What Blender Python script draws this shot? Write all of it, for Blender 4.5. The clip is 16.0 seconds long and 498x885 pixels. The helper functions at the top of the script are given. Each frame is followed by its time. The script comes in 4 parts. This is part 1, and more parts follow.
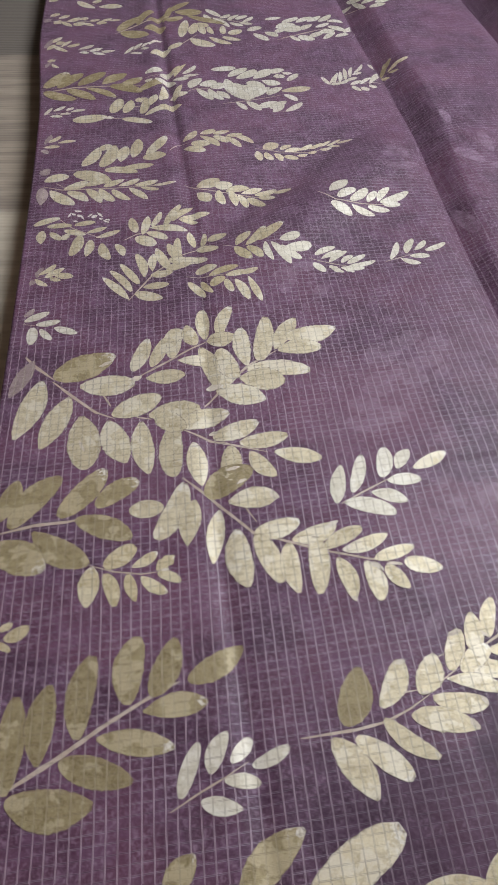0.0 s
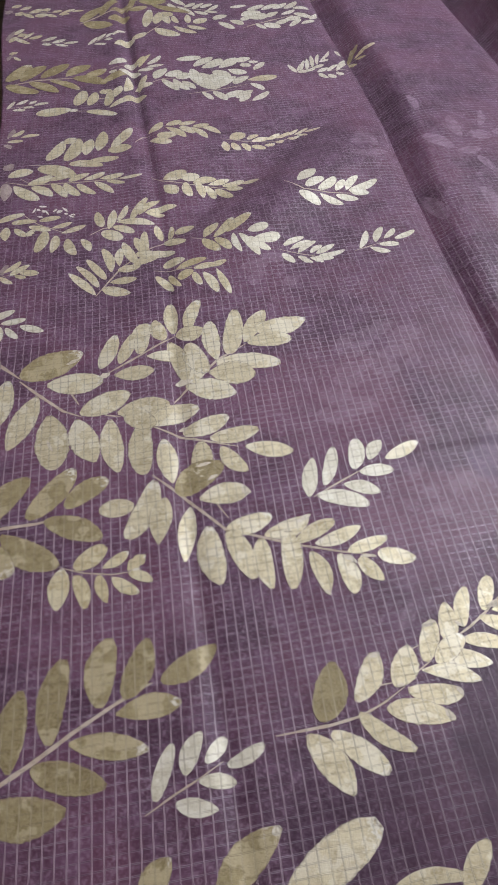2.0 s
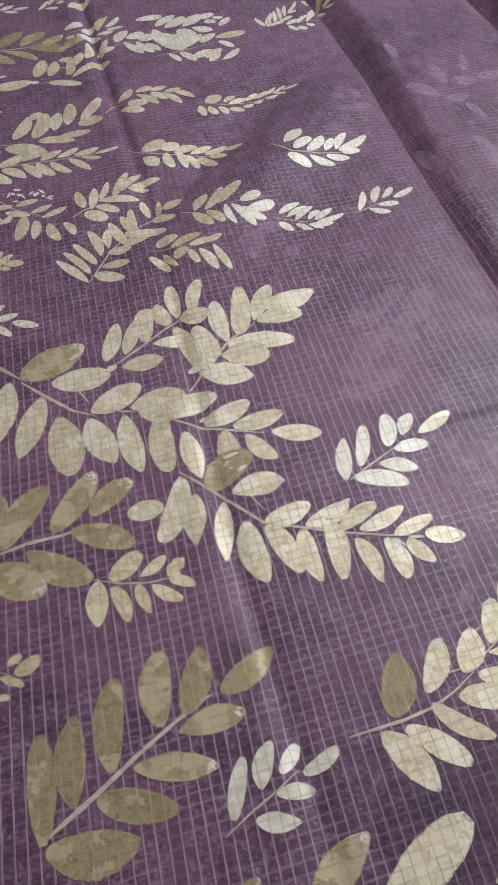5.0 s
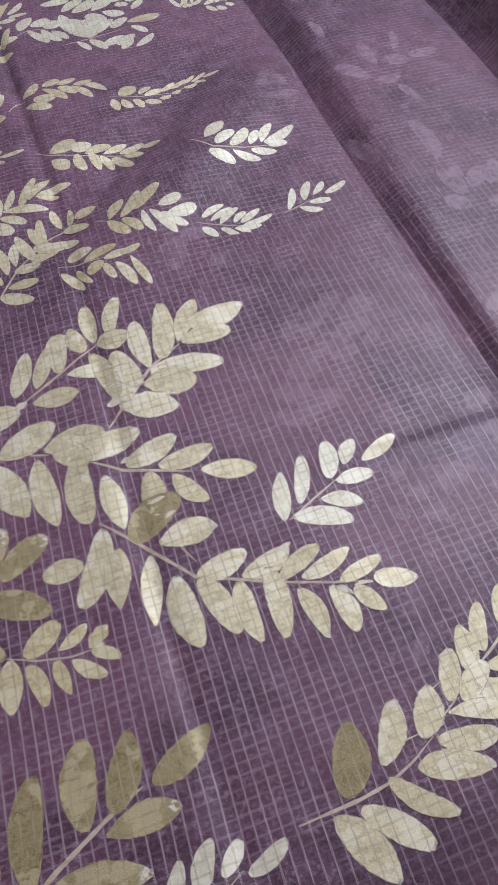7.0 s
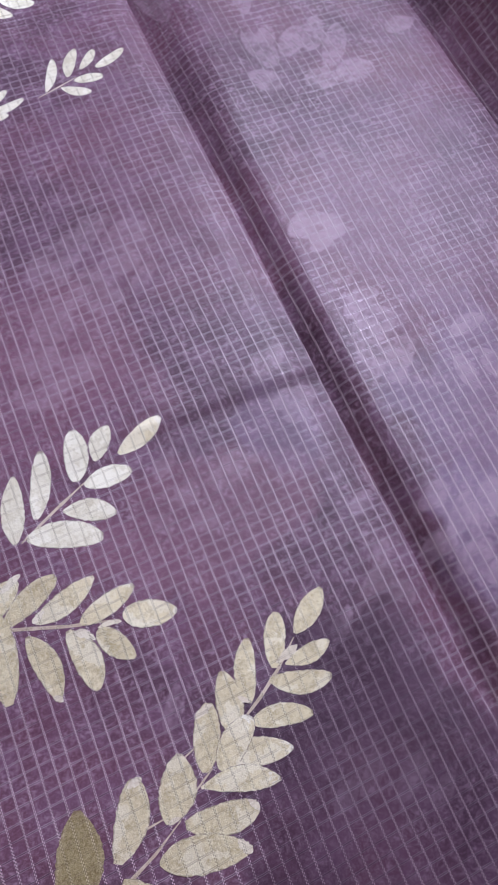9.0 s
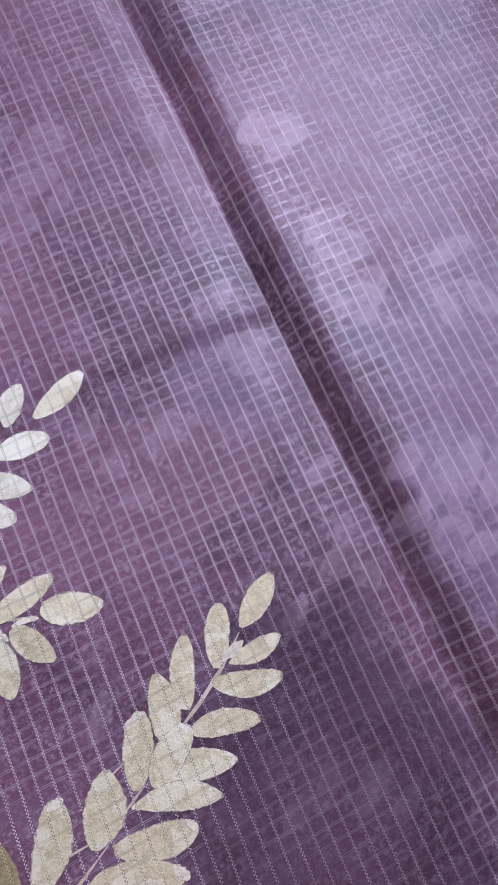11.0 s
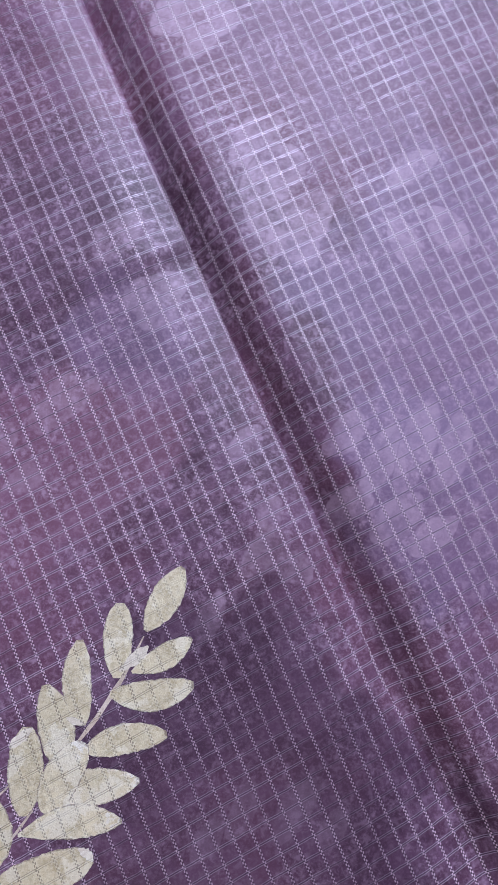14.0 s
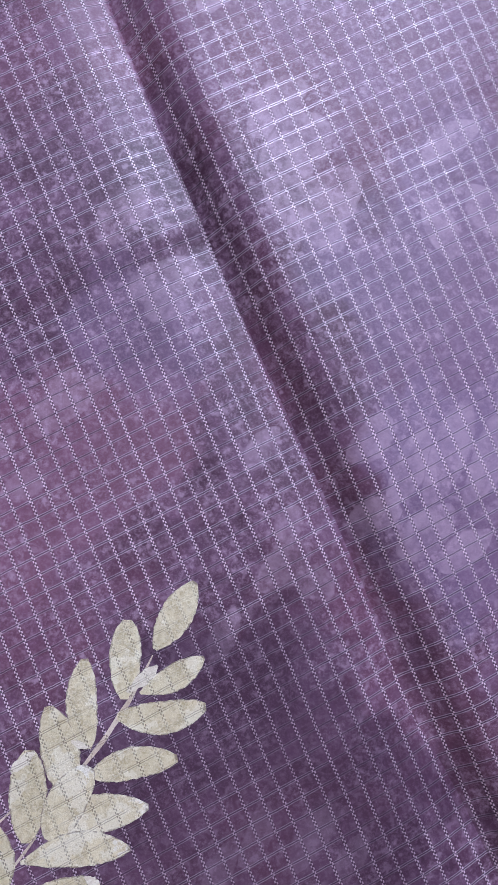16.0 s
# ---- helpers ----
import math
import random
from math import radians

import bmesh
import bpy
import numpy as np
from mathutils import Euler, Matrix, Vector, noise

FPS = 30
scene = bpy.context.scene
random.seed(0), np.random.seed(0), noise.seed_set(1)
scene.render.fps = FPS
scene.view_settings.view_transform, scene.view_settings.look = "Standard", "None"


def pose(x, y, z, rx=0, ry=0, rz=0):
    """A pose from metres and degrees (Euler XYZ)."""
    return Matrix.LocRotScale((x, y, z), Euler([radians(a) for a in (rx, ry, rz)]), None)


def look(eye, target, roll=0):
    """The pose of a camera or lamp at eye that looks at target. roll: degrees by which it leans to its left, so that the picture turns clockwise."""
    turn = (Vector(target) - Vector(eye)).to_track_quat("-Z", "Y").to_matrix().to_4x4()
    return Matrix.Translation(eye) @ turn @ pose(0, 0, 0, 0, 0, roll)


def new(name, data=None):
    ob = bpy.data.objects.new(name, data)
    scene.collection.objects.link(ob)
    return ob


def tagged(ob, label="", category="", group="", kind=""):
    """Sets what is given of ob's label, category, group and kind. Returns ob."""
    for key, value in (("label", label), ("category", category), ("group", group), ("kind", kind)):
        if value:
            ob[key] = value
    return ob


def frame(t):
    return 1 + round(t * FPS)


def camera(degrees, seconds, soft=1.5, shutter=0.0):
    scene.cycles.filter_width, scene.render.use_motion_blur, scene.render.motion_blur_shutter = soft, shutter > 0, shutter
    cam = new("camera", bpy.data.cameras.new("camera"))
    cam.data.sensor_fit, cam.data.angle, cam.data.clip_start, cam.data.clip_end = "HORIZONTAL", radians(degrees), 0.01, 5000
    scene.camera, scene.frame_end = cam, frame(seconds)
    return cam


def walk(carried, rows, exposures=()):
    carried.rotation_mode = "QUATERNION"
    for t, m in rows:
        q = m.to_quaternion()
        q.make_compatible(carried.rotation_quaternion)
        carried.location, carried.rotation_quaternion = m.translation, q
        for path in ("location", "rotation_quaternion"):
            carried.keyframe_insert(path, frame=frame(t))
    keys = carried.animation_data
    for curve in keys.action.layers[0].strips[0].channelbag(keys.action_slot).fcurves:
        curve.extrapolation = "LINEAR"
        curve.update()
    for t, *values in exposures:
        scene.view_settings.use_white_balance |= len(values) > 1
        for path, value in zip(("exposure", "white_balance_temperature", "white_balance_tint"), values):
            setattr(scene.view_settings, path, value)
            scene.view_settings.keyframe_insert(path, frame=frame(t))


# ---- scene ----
cam = camera(36.6, 16.0, soft=1.0)
PATH = [
    (0, (0.105, 0.089, 0.532), (0.104, 1.397, -0.982), -0.5),
    (0.5, (0.112, 0.09, 0.53), (0.126, 1.395, -0.986), -0.2),
    (1, (0.115, 0.091, 0.529), (0.14, 1.387, -0.994), -0.4),
    (1.5, (0.114, 0.095, 0.529), (0.149, 1.389, -0.996), -0.6),
    (2, (0.118, 0.096, 0.528), (0.157, 1.385, -1.0), -0.8),
    (2.5, (0.117, 0.097, 0.526), (0.155, 1.389, -1.0), -1.1),
    (3, (0.108, 0.107, 0.525), (0.147, 1.396, -1.004), -1.1),
    (3.5, (0.097, 0.114, 0.521), (0.154, 1.391, -1.018), -0.8),
    (5.8, (0.054, 0.153, 0.507), (0.225, 1.335, -1.097), -3.0),
    (6, (0.052, 0.157, 0.503), (0.248, 1.342, -1.096), -2.4),
    (6.5, (0.079, 0.174, 0.499), (0.291, 1.35, -1.105), -2.4),
    (7, (0.107, 0.207, 0.493), (0.316, 1.352, -1.134), -2.5),
    (7.5, (0.133, 0.222, 0.479), (0.333, 1.299, -1.194), -3.5),
    (8, (0.178, 0.241, 0.477), (0.398, 1.206, -1.261), -2.3),
    (8.5, (0.217, 0.28, 0.463), (0.49, 1.114, -1.334), 1.7),
    (9, (0.254, 0.324, 0.439), (0.588, 1.06, -1.39), 7.1),
    (9.5, (0.279, 0.336, 0.429), (0.624, 1.025, -1.416), 9.0),
    (9.7, (0.276, 0.341, 0.425), (0.626, 1.007, -1.428), 10.0),
    (11.8, (0.327, 0.38, 0.364), (0.53, 0.806, -1.579), 6.9),
    (12, (0.331, 0.382, 0.36), (0.525, 0.801, -1.586), 6.4),
    (12.5, (0.342, 0.389, 0.348), (0.53, 0.761, -1.608), 8.4),
    (13, (0.356, 0.391, 0.344), (0.525, 0.726, -1.62), 8.2),
    (13.5, (0.362, 0.392, 0.34), (0.523, 0.702, -1.629), 8.9),
    (14, (0.366, 0.397, 0.333), (0.516, 0.667, -1.643), 10.4),
    (14.5, (0.365, 0.406, 0.324), (0.501, 0.63, -1.659), 12.7),
    (15, (0.365, 0.416, 0.314), (0.489, 0.613, -1.672), 13.6),
    (15.5, (0.368, 0.42, 0.31), (0.491, 0.588, -1.679), 17.7),
    (16, (0.368, 0.425, 0.309), (0.477, 0.564, -1.683), 19.9),
]
walk(cam, [(t, look(eye, target, roll)) for t, eye, target, roll in PATH],
     exposures=[(0.0, -0.22, 8000, 11), (6.0, -0.26, 7800, 11), (7.5, -0.18, 7450, 13), (9.5, 0.15, 6950, 19), (12.0, 0.22, 6600, 18), (16.0, 0.31, 6400, 15)])

# ---- light: one window in the side wall, daylight through it, and a dim added fill ----
world = bpy.data.worlds.new("sky")
scene.world = world
world.use_nodes = True
wn = world.node_tree
sky = wn.nodes.new("ShaderNodeTexSky")
sky.sky_type = "NISHITA"
sky.sun_disc = False
sky.sun_elevation, sky.sun_rotation = radians(38), radians(60)
wn.links.new(sky.outputs[0], wn.nodes["Background"].inputs[0])
wn.nodes["Background"].inputs[1].default_value = 0.12

WIN_Y0, WIN_Y1, WIN_Z0, WIN_Z1, WALL_X, WALL_Y = 1.1, 2.5, 1.25, 2.6, 1.5, 4.0
lamp = bpy.data.lights.new("window_light", "AREA")
lamp.shape, lamp.size, lamp.size_y = "RECTANGLE", WIN_Y1 - WIN_Y0 - 0.1, WIN_Z1 - WIN_Z0 - 0.1
lamp.energy, lamp.color = 140.0, (0.72, 0.82, 1.0)
lamp_ob = new("window_light", lamp)
lamp_ob.matrix_world = look((WALL_X + 0.17, (WIN_Y0 + WIN_Y1) / 2, (WIN_Z0 + WIN_Z1) / 2), (0.2, 0.8, 0.0))
# warm fill added overhead to lift the darks; no real lamp hangs there
fill_lamp = bpy.data.lights.new("warm_fill", "AREA")
fill_lamp.shape, fill_lamp.size = "DISK", 0.5
fill_lamp.energy, fill_lamp.color = 5.0, (1.0, 0.78, 0.62)
fill_ob = new("warm_fill", fill_lamp)
fill_ob.matrix_world = look((-0.3, -0.6, 2.60), (-0.3, -0.6, 0))


# ---- node helpers ----
class Nodes:
    """Short hand for building a node material."""

    def __init__(self, name):
        self.mat = bpy.data.materials.new(name)
        self.mat.use_nodes = True
        self.t = self.mat.node_tree
        self.bsdf = self.t.nodes["Principled BSDF"]

    def put(self, socket, value):
        if isinstance(value, bpy.types.NodeSocket):
            self.t.links.new(value, socket)
        else:
            socket.default_value = value

    def m(self, op, a, b=0.0, c=0.0, clamp=False):
        n = self.t.nodes.new("ShaderNodeMath")
        n.operation, n.use_clamp = op, clamp
        for s, v in zip(n.inputs, (a, b, c)):
            self.put(s, v)
        return n.outputs[0]

    def mix(self, f, a, b):
        n = self.t.nodes.new("ShaderNodeMix")
        n.data_type = "RGBA"
        self.put(n.inputs[0], f)
        for s, v in ((n.inputs[6], a), (n.inputs[7], b)):
            self.put(s, (*v, 1) if isinstance(v, tuple) and len(v) == 3 else v)
        return n.outputs[2]

    def noise(self, vec, scale, detail=3.0, rough=0.5):
        n = self.t.nodes.new("ShaderNodeTexNoise")
        self.put(n.inputs["Vector"], vec)
        n.inputs["Scale"].default_value, n.inputs["Detail"].default_value, n.inputs["Roughness"].default_value = scale, detail, rough
        return n.outputs[0]

    def ramp(self, x, lo, hi):
        n = self.t.nodes.new("ShaderNodeMapRange")
        n.interpolation_type = "SMOOTHSTEP"
        self.put(n.inputs[0], x)
        n.inputs[1].default_value, n.inputs[2].default_value = lo, hi
        return n.outputs[0]

    def position(self):
        return self.t.nodes.new("ShaderNodeNewGeometry").outputs["Position"]

    def split(self, vec):
        n = self.t.nodes.new("ShaderNodeSeparateXYZ")
        self.put(n.inputs[0], vec)
        return n.outputs

    def blob(self, vec, x, y, rx, ry, seed):
        """A patch of painted tone round a place of the plan, with a ragged edge."""
        px, py, _ = self.split(vec)
        dx, dy = self.m("DIVIDE", self.m("SUBTRACT", px, x), rx), self.m("DIVIDE", self.m("SUBTRACT", py, y), ry)
        far = self.m("SQRT", self.m("ADD", self.m("MULTIPLY", dx, dx), self.m("MULTIPLY", dy, dy)))
        shift = self.t.nodes.new("ShaderNodeVectorMath")
        shift.inputs[1].default_value = (seed, seed * 0.7, 0.0)
        self.put(shift.inputs[0], vec)
        rag = self.m("SUBTRACT", self.noise(shift.outputs[0], 26.0, 5.0, 0.62), 0.5)
        return self.ramp(self.m("ADD", far, self.m("MULTIPLY", rag, 1.5)), 1.08, 0.72)

    def bump(self, height, strength, distance):
        n = self.t.nodes.new("ShaderNodeBump")
        n.inputs["Strength"].default_value, n.inputs["Distance"].default_value = strength, distance
        self.put(n.inputs["Height"], height)
        self.put(self.bsdf.inputs["Normal"], n.outputs[0])

    def set(self, **values):
        for k, v in values.items():
            self.put(self.bsdf.inputs[k.replace("_", " ")], (*v, 1) if isinstance(v, tuple) and len(v) == 3 else v)
        return self.mat


# the weave: a check of twisted white warp stitches and paired fine weft lines; the map "weave" counts the threads
WARP, WEFT, STITCH = 0.00776, 0.00705, 0.00172


def strand(k, x, centre, width):
    """1 on a strand at centre (metres from the check's line), 0 off it."""
    d = k.m("ABSOLUTE", k.m("SUBTRACT", x, centre))
    return k.m("SUBTRACT", 1.0, k.ramp(d, width * 0.55, width))


def weave(k):
    """White warp stitches, white weft lines and the dark gaps between them."""
    pos = k.position()
    count = k.t.nodes.new("ShaderNodeUVMap")
    count.uv_map = "weave"
    u, v, _ = k.split(count.outputs[0])
    wob = k.m("MULTIPLY", k.m("SUBTRACT", k.noise(pos, 16.0, 3.0), 0.5), 0.22)
    u, v = k.m("ADD", u, wob), k.m("ADD", v, k.m("MULTIPLY", wob, 0.9))
    shake = k.m("MULTIPLY", k.m("SUBTRACT", k.noise(pos, 240.0, 2.0), 0.5), 0.0005)
    uu = k.m("ADD", shake, k.m("MULTIPLY", k.m("SUBTRACT", k.m("FRACT", k.m("ADD", u, 0.5)), 0.5), WARP))
    vv = k.m("ADD", shake, k.m("MULTIPLY", k.m("SUBTRACT", k.m("FRACT", k.m("ADD", v, 0.5)), 0.5), WEFT))
    # two columns of stitches, half a stitch apart
    side = k.m("MULTIPLY", k.m("GREATER_THAN", uu, 0.0), 0.5)
    beat = k.m("ADD", k.m("ADD", k.m("MULTIPLY", v, WEFT / STITCH), side), k.m("MULTIPLY", shake, 500.0))
    dash = k.m("ABSOLUTE", k.m("SUBTRACT", k.m("FRACT", beat), 0.5))
    column = k.m("MAXIMUM", strand(k, uu, -0.00036, 0.00034), strand(k, uu, 0.00036, 0.00034))
    warp = k.m("MULTIPLY", column, k.ramp(dash, 0.31, 0.21))
    gap = k.m("MAXIMUM", k.m("MULTIPLY", column, k.ramp(dash, 0.22, 0.34)), k.m("MULTIPLY", strand(k, uu, 0.0, 0.0010), 0.30))
    weft = k.m("MAXIMUM", strand(k, vv, -0.00040, 0.00020), strand(k, vv, 0.00040, 0.00020))
    weft_gap = k.m("MULTIPLY", strand(k, vv, 0.0, 0.0007), k.m("SUBTRACT", 1.0, weft))
    fade = k.ramp(k.noise(pos, 22.0, 2.0), 0.38, 0.62)
    fade2 = k.ramp(k.noise(pos, 60.0, 2.0), 0.3, 0.7)
    return pos, warp, weft, gap, weft_gap, fade, fade2


# uneven dye with shade, brightening and bluish sheen painted in: place, reach, colour, strength
DARK, PINK, LILAC = (0.040, 0.015, 0.040), (0.225, 0.095, 0.160), (0.200, 0.132, 0.245)
DYE_AND_LIGHT = [
    (0.340, 0.290, 0.085, 0.105, DARK, 0.52), (0.235, 0.205, 0.110, 0.080, DARK, 0.40),
    (0.295, 0.460, 0.085, 0.050, PINK, 0.55), (0.03, 0.56, 0.13, 0.12, PINK, 0.35), (0.475, 0.395, 0.06, 0.06, LILAC, 0.6), (0.205, 0.590, 0.090, 0.070, PINK, 0.45), (0.02, 0.37, 0.09, 0.05, PINK, 0.35),
    (0.505, 0.475, 0.080, 0.085, LILAC, 0.55), (0.53, 0.66, 0.10, 0.12, LILAC, 0.20), (0.355, 0.505, 0.03, 0.035, LILAC, 0.40),
]


def cloth_material(name, pale=0.0):
    """Crisp silk-cotton: dyed in clouds, speckled, with metallic weft lines and white warp stitches."""
    k = Nodes(name)
    pos, warp, weft, gap, weft_gap, fade, fade2 = weave(k)
    cloud = k.ramp(k.noise(pos, 7.0, 4.0, 0.6), 0.40, 0.60)
    spots = k.ramp(k.noise(pos, 38.0, 4.0, 0.65), 0.42, 0.66)
    tufts = k.ramp(k.noise(pos, 330.0, 4.0, 0.65), 0.45, 0.68)
    fine = k.ramp(k.noise(pos, 900.0, 3.0, 0.7), 0.44, 0.68)
    speck = k.m("MULTIPLY", k.m("MAXIMUM", tufts, k.m("MULTIPLY", fine, 0.55)), k.m("ADD", 0.55, k.m("MULTIPLY", k.ramp(k.noise(pos, 70.0, 3.0), 0.40, 0.62), 0.6)))
    col = k.mix(cloud, (0.062, 0.022, 0.050), (0.132, 0.047, 0.092))
    col = k.mix(k.m("MULTIPLY", spots, 0.60), col, (0.170, 0.083, 0.160))
    # pink brightening and lilac sheen painted into the base colour, under the threads
    for x, y, rx, ry, tone, amount in DYE_AND_LIGHT[2:]:
        col = k.mix(k.m("MULTIPLY", k.blob(pos, x, y, rx, ry, x * 9), amount), col, tone)
    if pale:
        uv = k.t.nodes.new("ShaderNodeUVMap")
        uv.uv_map = "leaf"
        along, across, _ = k.split(uv.outputs[0])
        inside = k.m("MULTIPLY_ADD", k.m("MULTIPLY", k.ramp(k.m("ABSOLUTE", across), 1.0, 0.86), k.ramp(k.m("ABSOLUTE", k.m("SUBTRACT", along, 0.5)), 0.5, 0.46)), 0.5, 0.5)
        patchy = k.m("ADD", 0.30, k.m("MULTIPLY", k.ramp(k.noise(pos, 95.0, 4.0, 0.65), 0.38, 0.62), 0.70))
        col = k.mix(k.m("MULTIPLY", k.m("MULTIPLY", inside, patchy), pale), col, (0.46, 0.33, 0.45))
    col = k.mix(k.m("MULTIPLY", speck, 0.62), col, (0.40, 0.275, 0.395))
    col = k.mix(k.m("MULTIPLY", gap, 0.66), col, (0.022, 0.010, 0.026))
    col = k.mix(k.m("MULTIPLY", weft_gap, 0.55), col, (0.034, 0.015, 0.038))
    col = k.mix(k.m("MULTIPLY", weft, k.m("ADD", 0.13, k.m("MULTIPLY", fade, 0.28))), col, (0.72, 0.63, 0.78))
    # the stitches' colour is faded towards the far end, imitating detail lost with distance
    far_fade = k.m("ADD", 0.30, k.m("MULTIPLY", k.ramp(k.split(pos)[1], 1.05, 0.50), 0.70))
    col = k.mix(k.m("MULTIPLY", k.m("MULTIPLY", warp, far_fade), k.m("ADD", 0.54, k.m("MULTIPLY", fade2, 0.34))), col, (0.82, 0.64, 0.78))
    # the dark patches, with shade painted in, go over the threads too
    for x, y, rx, ry, tone, amount in DYE_AND_LIGHT[:2]:
        col = k.mix(k.m("MULTIPLY", k.blob(pos, x, y, rx, ry, x * 9), amount), col, tone)
    threads = k.m("MAXIMUM", warp, k.m("MULTIPLY", weft, 0.7))
    grain = k.noise(pos, 2200.0, 2.0)
    k.bump(k.m("ADD", threads, k.m("MULTIPLY", grain, 0.6)), 0.6, 0.00025)
    return k.set(Base_Color=col, Roughness=k.m("SUBTRACT", 0.46, k.m("MULTIPLY", weft, 0.14)), Specular_IOR_Level=0.34, Specular_Tint=(0.88, 0.92, 1.0), Metallic=k.m("MULTIPLY", weft, 0.28))


def print_material(name, deep, light, white, tips, metal, stitch=(0.10, 0.075, 0.05), thread=(0.80, 0.76, 0.62)):
    """Foil print on the cloth: two tones, worn white specks, the weave's stitches pressed through."""
    k = Nodes(name)
    pos, warp, weft, gap, weft_gap, fade, fade2 = weave(k)
    rnd = k.t.nodes.new("ShaderNodeObjectInfo").outputs["Random"]
    blot = k.ramp(k.noise(pos, 120.0, 6.0, 0.8), 0.37, 0.57)
    fine = k.ramp(k.noise(pos, 650.0, 4.0, 0.8), 0.44, 0.60)
    col = k.mix(k.m("ADD", k.m("MULTIPLY", blot, 0.65), k.m("MULTIPLY", rnd, 0.35)), deep, light)
    col = k.mix(k.m("MULTIPLY", fine, 0.30), col, white)
    rubbed = k.ramp(k.m("ADD", k.noise(pos, 48.0, 5.0, 0.6), k.m("MULTIPLY", rnd, 0.10)), 0.575, 0.605)
    col = k.mix(k.m("MULTIPLY", rubbed, 0.55), col, white)
    uv = k.t.nodes.new("ShaderNodeUVMap")
    uv.uv_map = "leaf"
    along, across, _ = k.split(uv.outputs[0])
    worn = k.m("MULTIPLY", k.ramp(k.m("ADD", along, k.m("MULTIPLY", k.noise(pos, 240.0, 4.0, 0.7), 0.9)), 1.33, 1.42), k.ramp(rnd, 0.55 - tips, 0.62 - tips))
    col = k.mix(worn, col, (0.86, 0.84, 0.78))
    rim = k.ramp(k.m("ABSOLUTE", across), 0.78, 1.0)
    flake = k.ramp(k.noise(pos, 420.0, 4.0, 0.7), 0.50, 0.60)
    col = k.mix(k.m("MULTIPLY", rim, k.m("ADD", 0.20, k.m("MULTIPLY", flake, 0.55))), col, white)
    torn = k.ramp(k.noise(pos, 330.0, 4.0, 0.75), 0.42, 0.56)
    outline = k.m("MULTIPLY", k.m("MAXIMUM", k.ramp(k.m("ABSOLUTE", across), 0.88, 0.97), k.ramp(along, 0.955, 0.985)), torn)
    col = k.mix(k.m("MULTIPLY", outline, 0.75), col, (0.15, 0.10, 0.075))
    shade = k.ramp(k.noise(pos, 60.0, 3.0, 0.6), 0.42, 0.62)
    col = k.mix(k.m("MULTIPLY", shade, 0.16), col, deep)
    pit = k.ramp(k.noise(pos, 1000.0, 2.0, 0.6), 0.60, 0.72)
    col = k.mix(k.m("MULTIPLY", pit, 0.70), col, deep)
    col = k.mix(k.m("MULTIPLY", gap, 0.40), col, thread)
    col = k.mix(k.m("MULTIPLY", warp, k.m("ADD", 0.34, k.m("MULTIPLY", fade2, 0.40))), col, stitch)
    col = k.mix(k.m("MULTIPLY", weft, k.m("ADD", 0.12, k.m("MULTIPLY", fade2, 0.55))), col, (0.18, 0.135, 0.10))
    threads = k.m("MAXIMUM", warp, k.m("MULTIPLY", weft, 0.7))
    k.bump(k.m("ADD", k.m("MULTIPLY", threads, 0.8), k.m("MULTIPLY", fine, 0.6)), 0.5, 0.00025)
    return k.set(Base_Color=col, Roughness=k.m("ADD", 0.36, k.m("MULTIPLY", fine, 0.10)), Metallic=metal, Specular_IOR_Level=0.55)


def plain_material(name, a, b, scale, rough, bump=0.0, dist=0.001):
    k = Nodes(name)
    pos = k.position()
    col = k.mix(k.ramp(k.noise(pos, scale, 5.0, 0.6), 0.3, 0.7), a, b)
    if bump:
        k.bump(k.noise(pos, scale * 12, 3.0), bump, dist)
    return k.set(Base_Color=col, Roughness=rough)


CLOTH = cloth_material("purple_silk_cotton")
GHOST = cloth_material("purple_silk_cotton_show_through", pale=0.30)
GHOST_UNDER = cloth_material("purple_silk_cotton_show_through_lower_ply", pale=0.48)
TONES = {
    "pale": print_material("cream_gold_print", (0.46, 0.385, 0.23), (0.82, 0.75, 0.56), (0.90, 0.87, 0.77), 0.10, 0.32),
    "white": print_material("ivory_print", (0.56, 0.52, 0.41), (0.84, 0.82, 0.73), (0.92, 0.91, 0.85), 0.15, 0.25),
    "gold": print_material("gold_print", (0.42, 0.33, 0.17), (0.80, 0.72, 0.50), (0.82, 0.77, 0.60), 0.0, 0.32, stitch=(0.13, 0.10, 0.06), thread=(0.66, 0.60, 0.45)),
    "olive": print_material("olive_gold_print", (0.19, 0.145, 0.065), (0.42, 0.35, 0.20), (0.66, 0.58, 0.40), -0.15, 0.20, stitch=(0.68, 0.60, 0.44), thread=(0.09, 0.07, 0.04)),
    "fade": print_material("faded_print", (0.20, 0.14, 0.16), (0.42, 0.34, 0.34), (0.6, 0.5, 0.5), -0.3, 0.0),
    "ghost": GHOST,
    "flake": print_material("white_flaked_print", (0.58, 0.50, 0.42), (0.80, 0.74, 0.64), (0.88, 0.85, 0.78), 0.3, 0.0),
    "dots": print_material("white_specks_print", (0.72, 0.68, 0.66), (0.82, 0.80, 0.78), (0.88, 0.86, 0.84), 0.2, 0.0),
}
STEM = print_material("stem_print", (0.44, 0.34, 0.28), (0.60, 0.50, 0.42), (0.72, 0.64, 0.58), -0.5, 0.1)
WALL = plain_material("matt_wall_paint", (0.20, 0.165, 0.14), (0.25, 0.21, 0.18), 3.0, 0.9, 0.1)
FLOOR = plain_material("dark_floor_stone", (0.16, 0.13, 0.11), (0.24, 0.20, 0.17), 8.0, 0.5, 0.1)
